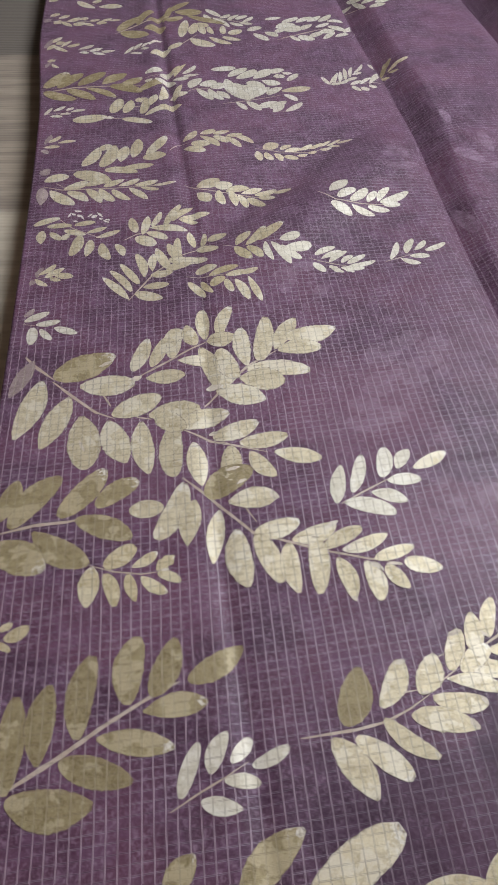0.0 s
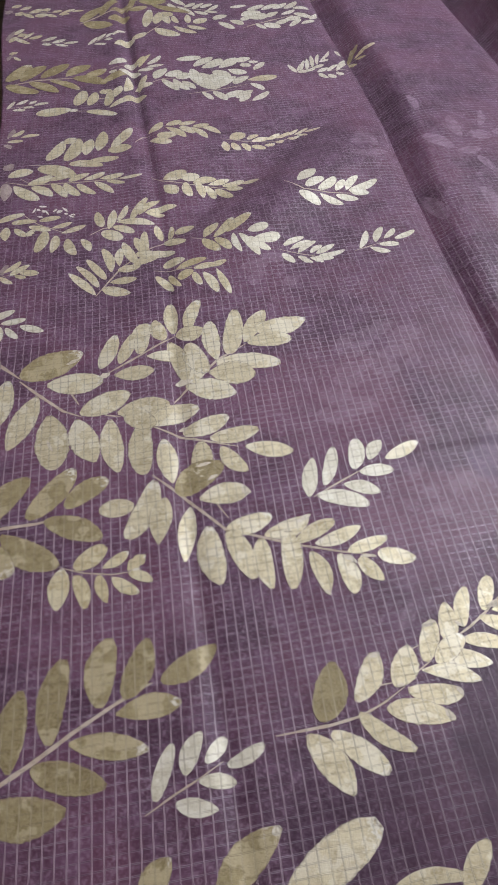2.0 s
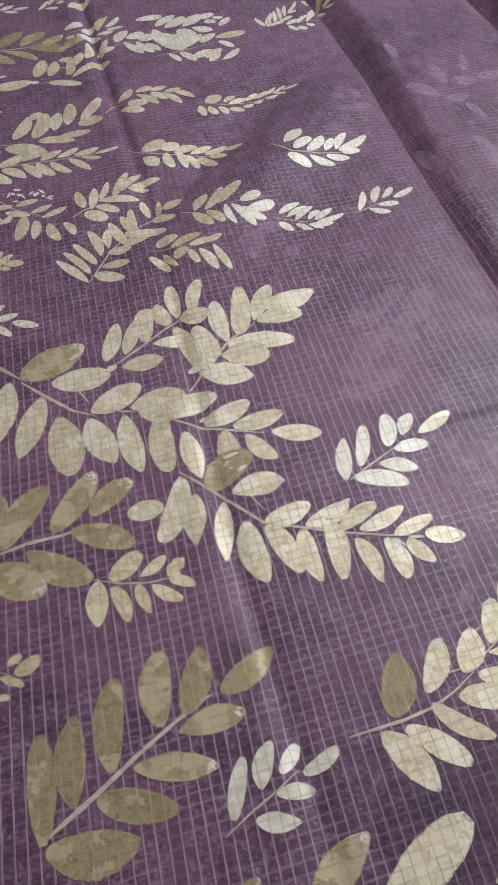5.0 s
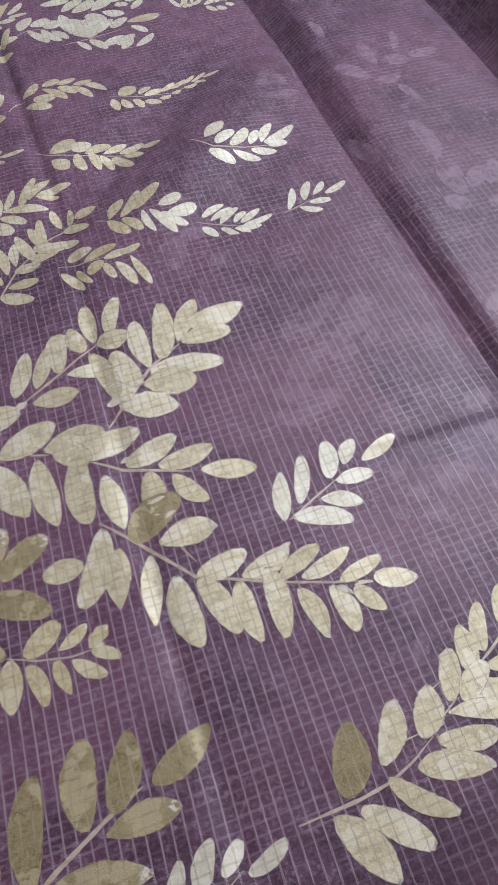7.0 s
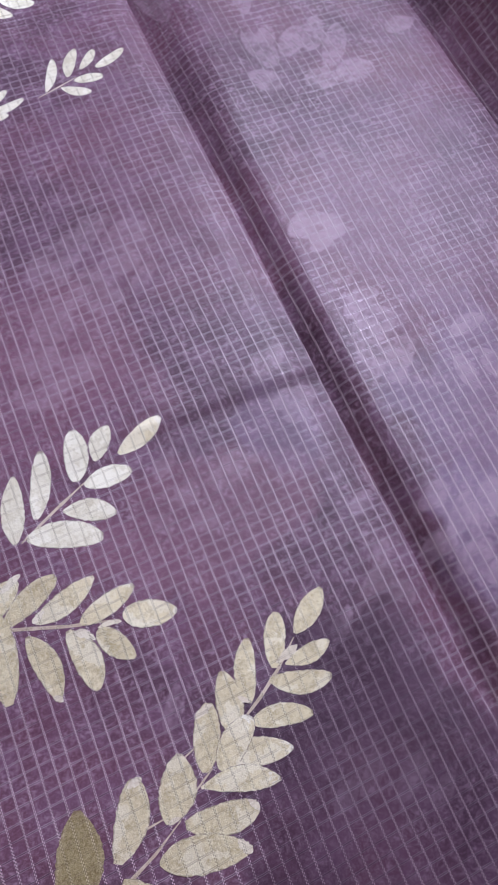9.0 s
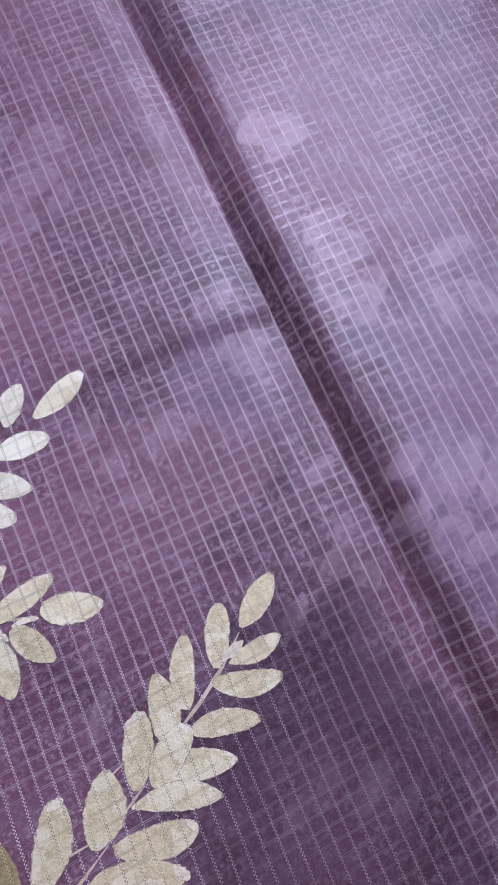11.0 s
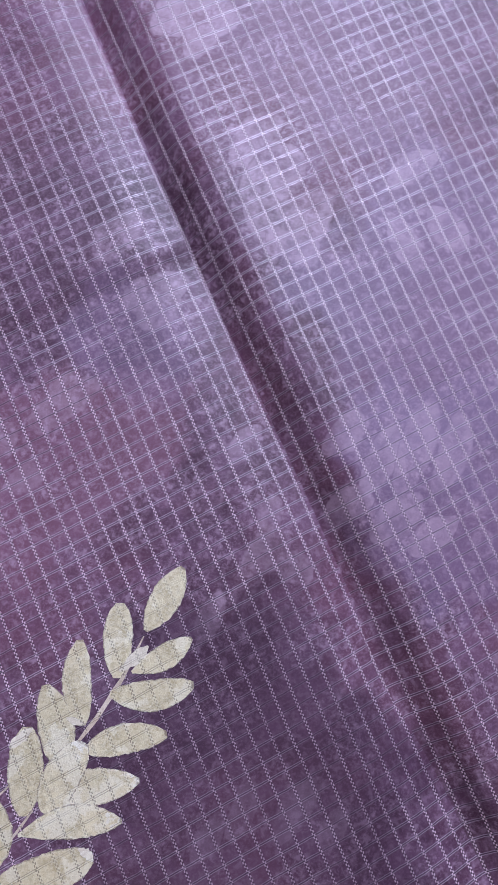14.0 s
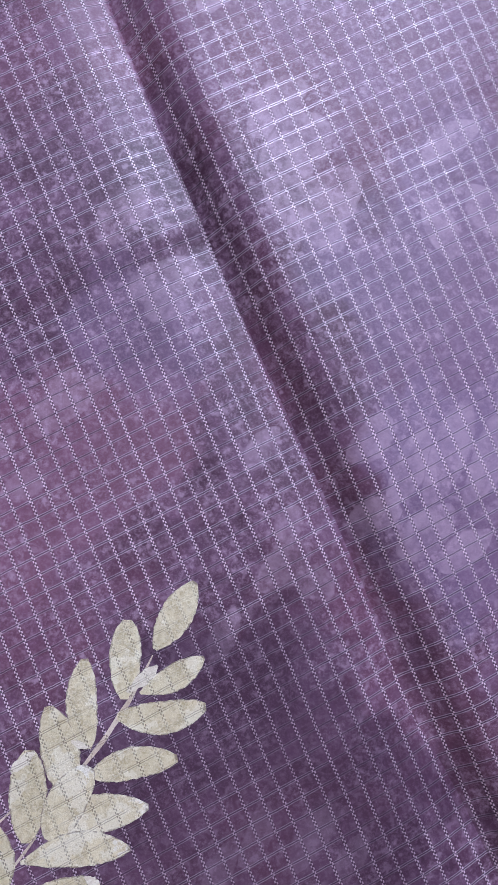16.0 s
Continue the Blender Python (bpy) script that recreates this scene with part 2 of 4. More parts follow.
FRAME = plain_material("white_window_paint", (0.72, 0.72, 0.70), (0.8, 0.8, 0.78), 10.0, 0.5)


def part(name, bm, material, parent=None, label="", smooth=True):
    me = bpy.data.meshes.new(name)
    bm.to_mesh(me)
    bm.free()
    me.materials.append(material)
    for p in me.polygons:
        p.use_smooth = smooth
    ob = new(name, me)
    if parent:
        ob.parent = parent
    if label:
        ob["label"] = label
    return ob


def box(bm, x0, x1, y0, y1, z0, z1):
    vs = [bm.verts.new((x, y, z)) for z in (z0, z1) for x, y in ((x0, y0), (x1, y0), (x1, y1), (x0, y1))]
    for q in ((3, 2, 1, 0), (4, 5, 6, 7), (0, 1, 5, 4), (1, 2, 6, 5), (2, 3, 7, 6), (3, 0, 4, 7)):
        bm.faces.new([vs[i] for i in q])


# ---- the room ----
FLOOR_Z = -0.052
X0, X1, Y0, CEIL = -2.2, WALL_X, -2.2, 2.7


def slab(name, *b, material=WALL, label="", category=""):
    bm = bmesh.new()
    box(bm, *b)
    return tagged(part(name, bm, material, smooth=False), label, category, kind="structure")


slab("floor", X0, X1, Y0, WALL_Y, FLOOR_Z - 0.1, FLOOR_Z, material=FLOOR, label="dark stone floor under the ribbed mat", category="floor")
slab("ceiling", X0, X1, Y0, WALL_Y, CEIL, CEIL + 0.1, label="plain pale painted ceiling of the room", category="ceiling")
slab("wall_west", X0 - 0.15, X0, Y0, WALL_Y, FLOOR_Z, CEIL, label="plain pale painted side wall", category="wall")
slab("wall_north", X0 - 0.15, X1 + 0.15, WALL_Y, WALL_Y + 0.15, FLOOR_Z, CEIL, label="plain painted end wall", category="wall")
slab("wall_south", X0 - 0.15, X1 + 0.15, Y0 - 0.15, Y0, FLOOR_Z, CEIL, label="plain painted back wall", category="wall")
bm = bmesh.new()
box(bm, X1, X1 + 0.2, Y0, WIN_Y0, FLOOR_Z, CEIL)
box(bm, X1, X1 + 0.2, WIN_Y1, WALL_Y, FLOOR_Z, CEIL)
box(bm, X1, X1 + 0.2, WIN_Y0, WIN_Y1, FLOOR_Z, WIN_Z0)
box(bm, X1, X1 + 0.2, WIN_Y0, WIN_Y1, WIN_Z1, CEIL)
tagged(part("wall_east", bm, WALL, smooth=False), "plain painted wall with a window opening", "wall", kind="structure")
bm = bmesh.new()
for y in (WIN_Y0 + 0.003, (WIN_Y0 + WIN_Y1) / 2 - 0.025, WIN_Y1 - 0.053):
    box(bm, X1 + 0.06, X1 + 0.11, y, y + 0.05, WIN_Z0 + 0.003, WIN_Z1 - 0.003)
tagged(part("window_1", bm, FRAME, smooth=False), "white painted window posts in the side wall", "window", kind="structure")

# ---- the cloth's plan and relief ----
YS = np.linspace(-0.35, 2.65, 601)


def line(*pairs):
    """A smooth line x(y) through a few (y, x) pairs."""
    y, x = zip(*sorted(pairs))
    raw = np.interp(YS, y, x)
    ker = np.hanning(41)
    return np.convolve(np.pad(raw, 20, mode="edge"), ker / ker.sum(), "valid")


EDGE = line((-0.35, -0.125), (0.5, -0.130), (0.68, -0.147), (0.79, -0.159), (0.99, -0.180), (1.21, -0.207), (1.50, -0.259), (1.61, -0.270), (2.65, -0.39))
FOLD = line((-0.35, 0.490), (0.26, 0.424), (0.34, 0.414), (0.44, 0.404), (0.55, 0.391), (0.60, 0.389), (0.66, 0.385), (0.77, 0.374), (0.88, 0.364), (1.03, 0.352), (1.15, 0.342), (1.29, 0.328), (1.45, 0.302), (2.65, 0.16))
FOLD_2 = line((-0.35, 0.70), (0.69, 0.622), (0.84, 0.607), (1.05, 0.585), (1.21, 0.577), (1.45, 0.545), (2.65, 0.40))
CREASE = line((-0.35, 0.20), (0.208, 0.115), (0.321, 0.097), (0.417, 0.082), (0.694, 0.058), (0.905, 0.039), (1.222, -0.008), (1.661, -0.067), (2.65, -0.20))


def at(curve, y):
    return float(np.interp(y, YS, curve))


def soft(x, a, b):
    x = min(max((x - a) / (b - a), 0.0), 1.0)
    return x * x * (3 - 2 * x)


def ripple(x, y):
    return 0.0016 * noise.noise((x * 7, y * 5, 0.3)) + 0.0007 * noise.noise((x * 22, y * 16, 4.1))


def upper(x, y):
    """Height of the upper ply."""
    d = x - at(CREASE, y)
    deep = 1 + 2.6 * soft(y, 0.8, 1.25)
    z = deep * (-0.0016 * math.exp(-(d / 0.008) ** 2) + 0.0007 * math.exp(-((d + 0.022) / 0.014) ** 2))
    # pressed cross crease, a small step down towards the near end
    c = y - (0.5255 + 0.115 * (x - 0.258))
    z += 0.0024 * (soft(c, -0.010, 0.004) - soft(c, 0.0, 0.09)) * soft(x, 0.16, 0.29)
    # slack swell across the middle
    e = (x - 0.17) * 0.80 - (y - 0.99) * 0.60
    a = (x - 0.17) * 0.60 + (y - 0.99) * 0.80
    z += (0.012 * math.exp(-((e - 0.05) / 0.05) ** 2) - 0.008 * math.exp(-((e + 0.03) / 0.035) ** 2)) * math.exp(-(a / 0.20) ** 2)
    # it sags a little towards the near end
    z -= 0.0025 * soft(0.41 - y, 0.0, 0.09) * soft(x, 0.24, 0.36)
    # softly pressed fold rim
    r = at(FOLD, y) - x
    far = soft(y, 0.5, 0.75)
    z -= (0.0050 + 0.0006 * far) * math.exp(-(max(r, 0.0) / (0.0135 - 0.003 * far)) ** 1.5)
    return z + ripple(x, y)


def lower(x, y):
    """Height of the ply under it, which rises again out of the fold's gap."""
    r = x - at(FOLD, y)
    deep = 0.0080 + 0.0190 * soft(y, 0.65, 1.3)
    wide = 0.017 + 0.044 * soft(y, 0.60, 1.3)
    z = -deep * (1 - soft(r, -0.002, wide)) + 0.0045 * soft(r, wide * 0.4, wide * 1.5) - 0.070 * max(r - wide * 1.5, 0.0)
    c = y - (0.5535 + 0.19 * (x - 0.48))
    z += 0.0007 * (soft(c, -0.008, 0.006) - soft(c, 0.0, 0.09)) * soft(r, 0.02, 0.08)
    q = at(FOLD_2, y) - x
    z -= 0.004 * math.exp(-max(q, 0.0) / 0.012)
    z -= 0.0015 * soft(0.42 - y, 0.0, 0.10)
    return z + 1.4 * ripple(x + 3, y)


def third(x, y):
    r = x - at(FOLD_2, y)
    # steep unseen bank added on the window side to hold this ply in shade
    return -0.029 + 0.17 * soft(r, -0.015, 0.16) + 2 * ripple(x + 7, y)


def height(x, y):
    return upper(x, y) if x < at(FOLD, y) else lower(x, y) if x < at(FOLD_2, y) else third(x, y)


def upper_threads(x, y):
    """Warp and weft counted across the upper ply."""
    return 128.05 * x + 11.85 * y - 55.88, (y - 0.15 * x - 0.4357) / 0.00711


def lower_threads(x, y):
    x, y = x - 0.45, y - 0.47
    return 132.5 * x + 11.2 * y - 0.51, -21.3 * x + 137.9 * y - 14.28


def map_weave(bm, threads=None):
    """Write the thread count into the map "weave"."""
    layer = bm.loops.layers.uv.new("weave")
    for f in bm.faces:
        for lp in f.loops:
            x, y, _ = lp.vert.co
            count = threads or (upper_threads if x < at(FOLD, y) else lower_threads)
            lp[layer].uv = count(x, y)


def ply(name, left, right, relief, threads, roll, sink, label=""):
    """A sheet between two lines of the plan; its right rim rolls under in a half round, its left rim drops to what it lies on."""
    bm = bmesh.new()
    rows = []
    ys = np.concatenate([np.linspace(-0.32, 0.08, 60, endpoint=False), np.linspace(0.08, 1.15, 430, endpoint=False), np.linspace(1.15, 2.6, 200)])
    for y in ys:
        a, b = (at(left, y) if not isinstance(left, tuple) else left[0] + at(left[1], y)), (at(right, y) if not isinstance(right, tuple) else right[0] + at(right[1], y))
        n = 170
        row = [bm.verts.new((a, y, relief(a, y) - sink))]
        for i in range(n + 1):
            s = i / n
            x = a + (b - a) * s
            row.append(bm.verts.new((x, y, relief(x, y))))
        z = relief(b, y)
        if roll:
            for i in range(1, 9):
                w = math.pi * i / 8
                row.append(bm.verts.new((b + roll * math.sin(w), y, z - roll * (1 - math.cos(w)))))
            row.append(bm.verts.new((b - 0.12, y, z - roll * 2 - 0.001)))
        rows.append(row)
    for r0, r1 in zip(rows, rows[1:]):
        for i in range(len(r0) - 1):
            bm.faces.new((r0[i], r0[i + 1], r1[i + 1], r1[i]))
    map_weave(bm, threads)
    return part(name, bm, CLOTH, saree, label)


saree = tagged(new("saree"), "purple checked silk-cotton saree, folded, printed with cream and gold leaf sprays", "saree")
ply("upper_ply", EDGE, FOLD, upper, upper_threads, 0.0022, 0.034)
ply("lower_ply", (-0.10, FOLD), FOLD_2, lower, lower_threads, 0.0035, 0.004)
ply("bottom_ply", (-0.14, FOLD_2), (0.50, FOLD_2), third, lower_threads, 0.0, 0.004, "shaded maroon-purple cloth of the fold below")

# ---- the printed sprays ----
lift = [0.00022]


def leaf_mesh(bm, x, y, ang, ln, wd, rng, dz):
    """One printed leaf from its base along ang, laid on the cloth."""
    uv = bm.loops.layers.uv.new("leaf")
    ca, sa = math.cos(ang), math.sin(ang)
    blunt, bend, lead = rng.uniform(0.40, 0.66), rng.uniform(-0.07, 0.07), rng.uniform(0.85, 1.2)
    rows, n = [], 26 if ln > 0.02 else 10
    jag = 0.045 if ln > 0.02 else 0.30  # small marks are torn and ragged
    across = (-1.0, -0.5, 0.0, 0.5, 1.0)
    for i in range(n + 1):
        s = i / n
        half = 0.5 * wd * (math.sin(math.pi * min(max(s ** lead, 0.012), 0.985)) ** blunt)
        mid = bend * ln * math.sin(math.pi * s)
        row = []
        for c in across:
            o = mid + half * c * (1 + jag * rng.uniform(-1, 1) * abs(c))
            px, py = x + ca * s * ln - sa * o, y + sa * s * ln + ca * o
            row.append((bm.verts.new((px, py, height(px, py) + dz)), s, c))
        rows.append(row)
    for r0, r1 in zip(rows, rows[1:]):
        for i in range(4):
            q = (r0[i], r1[i], r1[i + 1], r0[i + 1])
            f = bm.faces.new([v for v, _, _ in q][::-1])
            for lp, (_, s, c) in zip(f.loops, q[::-1]):
                lp[uv].uv = (s, c)
    map_weave(bm)


def stem_mesh(bm, pts, w, dz):
    uv = bm.loops.layers.uv.new("leaf") if not bm.loops.layers.uv else bm.loops.layers.uv[0]
    line_pts = []
    for (xa, ya), (xb, yb) in zip(pts, pts[1:]):
        n = max(2, int(math.hypot(xb - xa, yb - ya) / 0.005))
        line_pts += [(xa + (xb - xa) * i / n, ya + (yb - ya) * i / n) for i in range(n)]
    line_pts.append(pts[-1])
    row0 = None
    for i, (x, y) in enumerate(line_pts):
        xa, ya = line_pts[max(i - 1, 0)]
        xb, yb = line_pts[min(i + 1, len(line_pts) - 1)]
        d = math.hypot(xb - xa, yb - ya) or 1
        nx, ny = -(yb - ya) / d, (xb - xa) / d
        ww = w * (1.15 - 0.5 * i / len(line_pts)) * (1 + 0.15 * math.sin(i * 2.3)) * min(1.0, 0.35 + 0.13 * i, 0.35 + 0.16 * (len(line_pts) - 1 - i))
        row = [bm.verts.new((x + nx * ww * c, y + ny * ww * c, height(x + nx * ww * c, y + ny * ww * c) + dz)) for c in (-0.5, 0.5)]
        if row0:
            bm.faces.new((row0[1], row0[0], row[0], row[1]))
        row0 = row


NAMES = {"pale": "cream-gold", "white": "ivory", "gold": "gold", "olive": "olive-gold", "fade": "faded", "dots": "white speckled", "flake": "flaked white"}
GHOST_LABEL = "paler leaf shapes showing through from the ply beneath"


def spray(tone, stems, leaves):
    """A printed spray: its stems and leaves, in millimetres of the cloth's plan and degrees."""
    rng = random.Random(len(leaves) * 1000 + int(leaves[0][0] * 7 + leaves[0][1] * 13))
    bm = bmesh.new()
    if tone == "ghost":
        for i, lf in enumerate(leaves):
            one = thing if i else None
            x, y, ang, ln, wd = lf
            bm = bm if i == 0 else bmesh.new()
            leaf_mesh(bm, x / 1000, y / 1000, radians(ang), ln / 1000, wd / 1000 * 1.1, rng, 0.00005 + 0.000006 * i)
            ob = part("faint_leaf" if i else "faint_leaf_spray", bm, GHOST if x / 1000 < at(FOLD, y / 1000) else GHOST_UNDER, one or saree, "" if i else GHOST_LABEL)
            thing = one or ob
        return
    stems = stems or [[leaves[0][:2], leaves[1][:2]]]
    size = sum(l[3] for l in leaves) / len(leaves)
    for pts in stems:
        stem_mesh(bm, [(x / 1000, y / 1000) for x, y in pts], max(0.0007, size * 0.000060), 0.00015)
    bm.normal_update()
    map_weave(bm)
    thing = part("leaf_spray", bm, STEM, saree, NAMES[tone] + " printed leaf spray")
    for i, lf in enumerate(leaves):
        x, y, ang, ln, wd = lf[:5]
        bm = bmesh.new()
        leaf_mesh(bm, x / 1000, y / 1000, radians(ang), ln / 1000, wd / 1000 * 1.06, rng, (0.00050 if tone == "flake" else 0.00026) + 0.000010 * i)
        part("flake" if tone == "flake" else "leaf", bm, TONES[lf[5] if len(lf) > 5 else tone], thing)


spray("pale", [[(-91.8, 630.7), (-67.4, 608.7), (-43.7, 588.6), (-24.9, 580)], [(-40.1, 613.8), (-29.7, 596.4)], [(-3, 581.5), (11.4, 579)]], [
    (-91.8, 635.5, 31, 67.7, 34.8, "olive"),
    (-63.6, 624.4, 5, 54.6, 27.5),
    (-89.5, 542.4, 75, 69.5, 23.3),
    (-44.7, 517.4, 100, 67.2, 30),
    (-7.7, 524.6, 113, 57.2, 25.4),
    (-27.1, 583.6, 31, 52.7, 26.3),
    (14.1, 511.9, 101, 64.8, 20.4),
    (36.7, 508, 93, 63.4, 21.4),
    (8.4, 583.5, 12, 50.2, 25.7),
    (39.5, 567.9, 23, 49.7, 24.1),
    (16, 590.2, -43, 38.1, 22.3)])
spray("pale", [[(-125.9, 667.2), (-114.1, 653.5), (-91.8, 634.2)]], [
    (-116.4, 554.5, 80, 78.6, 24.2)])
spray("fade", [[(-118.5, 658.6), (-115.9, 656.9)]], [
    (-131.6, 608.6, 74, 55.4, 15.9)])
spray("pale", [[(41.6, 564.9), (68.5, 550.5), (121.8, 536.5)]], [
    (71.4, 553.7, 27, 47, 19.9),
    (96.1, 547.1, 13, 46, 18),
    (128.2, 536.9, -10, 43.8, 18),
    (62.8, 497.8, 101, 51.3, 18),
    (89.2, 503.5, 92, 40.5, 18.7),
    (105.9, 536.9, -52, 37.1, 16),
    (66.9, 486.1, 39, 51.3, 26.9, "olive")])
spray("pale", [[(-8.6, 636.1), (27.5, 663.6), (63, 692.8)]], [
    (-13.1, 645.5, 77, 50.4, 16.2),
    (5.4, 651.4, 75, 47.9, 14.2),
    (25, 664.3, 85, 46.2, 15),
    (15.9, 692, 29, 25.6, 19),
    (48.4, 683.3, 108, 32.7, 16.2),
    (58.7, 694.2, 96, 46.8, 14.4),
    (73.5, 697.4, 77, 48.8, 14.5),
    (1.5, 635.2, 7, 39.5, 19.6),
    (61.4, 689.6, 19, 30.5, 22.1),
    (32.5, 660.1, 3, 38.3, 16.2),
    (73.2, 621.2, 107, 62.3, 17.3),
    (103.3, 652.4, 97, 58.2, 17.7),
    (74.6, 677.8, -68, 48.5, 21.7)])
spray("pale", [[(61.8, 595.4), (82.3, 623), (104.4, 652.2), (133.7, 673.9)]], [
    (116.3, 659.3, 84, 69.2, 19.6),
    (132.6, 676.5, 66, 54.8, 18.2),
    (141.6, 694.4, 17, 59.3, 25.8),
    (135.6, 675, 8, 46, 22.6),
    (103.5, 647.2, -2, 64, 21.8),
    (96.1, 634.2, -6, 45.7, 31.2),
    (72.5, 616.6, -14, 50.9, 27.1),
    (91.3, 657.3, -109, 41.2, 21.3)])
spray("white", [[(184.9, 476.9), (208.7, 492), (232, 505.8)]], [
    (181, 476.9, 81, 43.9, 13.5),
    (195.9, 489.1, 75, 44.3, 12.1),
    (223.9, 505.9, 81, 34.5, 14.7),
    (237.9, 515.9, 58, 24.7, 12.3),
    (253.3, 516.5, 28, 35.3, 11.6, "pale"),
    (228.4, 502, 4, 30.2, 13.3),
    (212.4, 489.5, -18, 32.1, 13.8),
    (188.5, 478.7, -15, 44.8, 16.5)])
spray("pale", [[(44.6, 506.7), (71.5, 483.6), (108.4, 447), (134.3, 439.4), (166.8, 429.6), (201, 421.1), (229.2, 416.5)], [(101.3, 473.5), (110.9, 458.5)]], [
    (0.5, 470.9, 9, 29.9, 18.2),
    (26.6, 441.5, 71, 62.9, 20.9),
    (52.6, 434.8, 85, 47.4, 18.5),
    (74.7, 417.6, 86, 54.9, 14.7),
    (103.3, 395.6, 100, 56.5, 21.4),
    (86.5, 479.9, 9, 43.7, 22),
    (109.3, 445.8, 20, 40.4, 18),
    (140.5, 439.9, 22, 40.6, 16.5),
    (130.6, 399.5, 113, 51.4, 18.3),
    (143.7, 390.2, 98, 47.3, 15.8),
    (160.7, 389, 91, 54.7, 16.7),
    (188, 382.7, 105, 41.2, 14.2),
    (208.9, 382.5, 104, 37.5, 15.2),
    (232.3, 393.4, 128, 26.6, 13),
    (165.5, 431.3, 31, 39.8, 13.6),
    (183.1, 428.3, 24, 41.1, 13.1),
    (207.5, 420.5, 21, 36.6, 11.8),
    (231.3, 418.1, -11, 31, 15.3)])
spray("olive", [[(-106.8, 448.5), (-79.6, 456.3), (-51.2, 460.1), (-30.2, 466.4)]], [
    (-100.2, 453.6, 58, 66.2, 25),
    (-59.7, 464.9, 57, 63, 22.4),
    (-29, 476, 41, 44.8, 20.2),
    (-44.8, 463, -21, 53.8, 21.7),
    (-79.3, 449.4, -32, 60.8, 24.5),
    (-109.4, 460.7, 81, 45.2, 18.2),
    (-114.1, 437.8, -27, 56.7, 30)])
spray("gold", [[(-27.1, 416.7), (-6.9, 410.7), (16.3, 408.4), (39, 411.8)], [(8.7, 415.9), (21.2, 415.2)]], [
    (-24.6, 378.2, 90, 36.9, 16.5),
    (-2, 379, 110, 31.7, 11.9),
    (14, 383.3, 109, 26.7, 9.8),
    (-14.3, 414.5, 42, 31.5, 16.4),
    (8.3, 414.8, 37, 24.7, 9.7),
    (28.4, 412, 45, 19.6, 9.5),
    (16.5, 405.8, -34, 27.1, 10.5),
    (29.9, 409.8, -24, 21.2, 9)])
spray("gold", [[(-95.6, 354.8), (-84.4, 350.5)]], [
    (-89.9, 359, 30, 12.2, 6.8),
    (-83.6, 351.5, 32, 20.3, 10.9),
    (-93.7, 350.5, -26, 19, 7.1),
    (-95.5, 335.9, -5, 9.9, 5.2)])
spray("olive", [[(-62.9, 239.5), (-29, 262.6), (-0.6, 283.9), (29.5, 304), (52.4, 317.3)]], [
    (-60.5, 238.8, 94, 67.8, 18.1),
    (-42, 257.5, 90, 58, 20.3),
    (-17.4, 275.8, 87, 62.3, 20),
    (15.6, 299.9, 87, 53.5, 22),
    (33.4, 305.6, 73, 48.7, 19.9),
    (59, 317.2, 35, 48.4, 18.4),
    (27.8, 294.9, 9, 46.8, 18.3),
    (-3.2, 276.1, -6, 55.7, 17.6),
    (-27.1, 260.3, -14, 53.7, 20),
    (-58.8, 234.6, -2, 58.5, 26.3)])
spray("white", [[(51.3, 227.9), (68.7, 239.2), (87.3, 249.7), (102.6, 260.4)]], [
    (57.5, 236.5, 74, 38.1, 10.9),
    (76.6, 252, 69, 30.7, 12.9),
    (91, 259.3, 52, 22, 9.8),
    (105.6, 257.5, 27, 28.6, 9.8),
    (86.6, 247.5, -2, 24.7, 10.2),
    (71.1, 234.3, -9, 28.3, 11.7)])
spray("pale", [[(139.5, 275.5), (152.3, 277.5), (178.3, 281.4), (200.6, 286.9), (217.7, 295.5), (234.2, 306.5)], [(211, 307.2), (228.6, 310.1)], [(244.9, 317), (257.1, 325.3)], [(274.2, 339.7), (292.6, 351.7), (308, 363.9), (321.3, 377.2)], [(234.5, 330.4), (250.6, 337.8)]], [
    (171.9, 283.8, 74, 45.5, 23.4, "olive"),
    (198.4, 297, 63, 40.1, 16.8),
    (227.5, 306.4, 65, 34.5, 18.9),
    (252.7, 324.4, 71, 35.3, 14.1),
    (272.8, 338.8, 84, 33, 14.5),
    (286.1, 350.7, 75, 35.2, 11.9),
    (305.2, 364.4, 70, 31.3, 12),
    (322.7, 379.1, 41, 31.3, 12.6),
    (311.9, 364.6, 10, 29.1, 10.2),
    (300.6, 358.9, -13, 35.5, 12.3),
    (284.6, 340.8, -9, 34.1, 11.8),
    (258.3, 334.3, -16, 45.4, 14.1),
    (261.4, 322.4, 43, 31.8, 15.1),
    (248.6, 318.1, -12, 42.8, 13),
    (236, 303.5, -5, 39.1, 15),
    (218.7, 291, -10, 48, 17.9),
    (198.8, 288.6, -37, 44.6, 12.9),
    (178, 276.3, -38, 46, 16.2)])
spray("pale", [[(159.6, 274.1), (162.5, 275.6)]], [
    (161.7, 275.6, -56, 48.8, 20.5)])
spray("pale", [[(122.5, 165), (143.7, 179.4)]], [
    (97, 176.6, 45, 59, 22, "olive"),
    (138.2, 175, 34, 77.3, 26.4),
    (52.1, 177, 59, 31, 16.7, "olive"),
    (207.1, 182, 3, 48.5, 9),
    (249.5, 175.7, 56, 35.5, 13.9)])
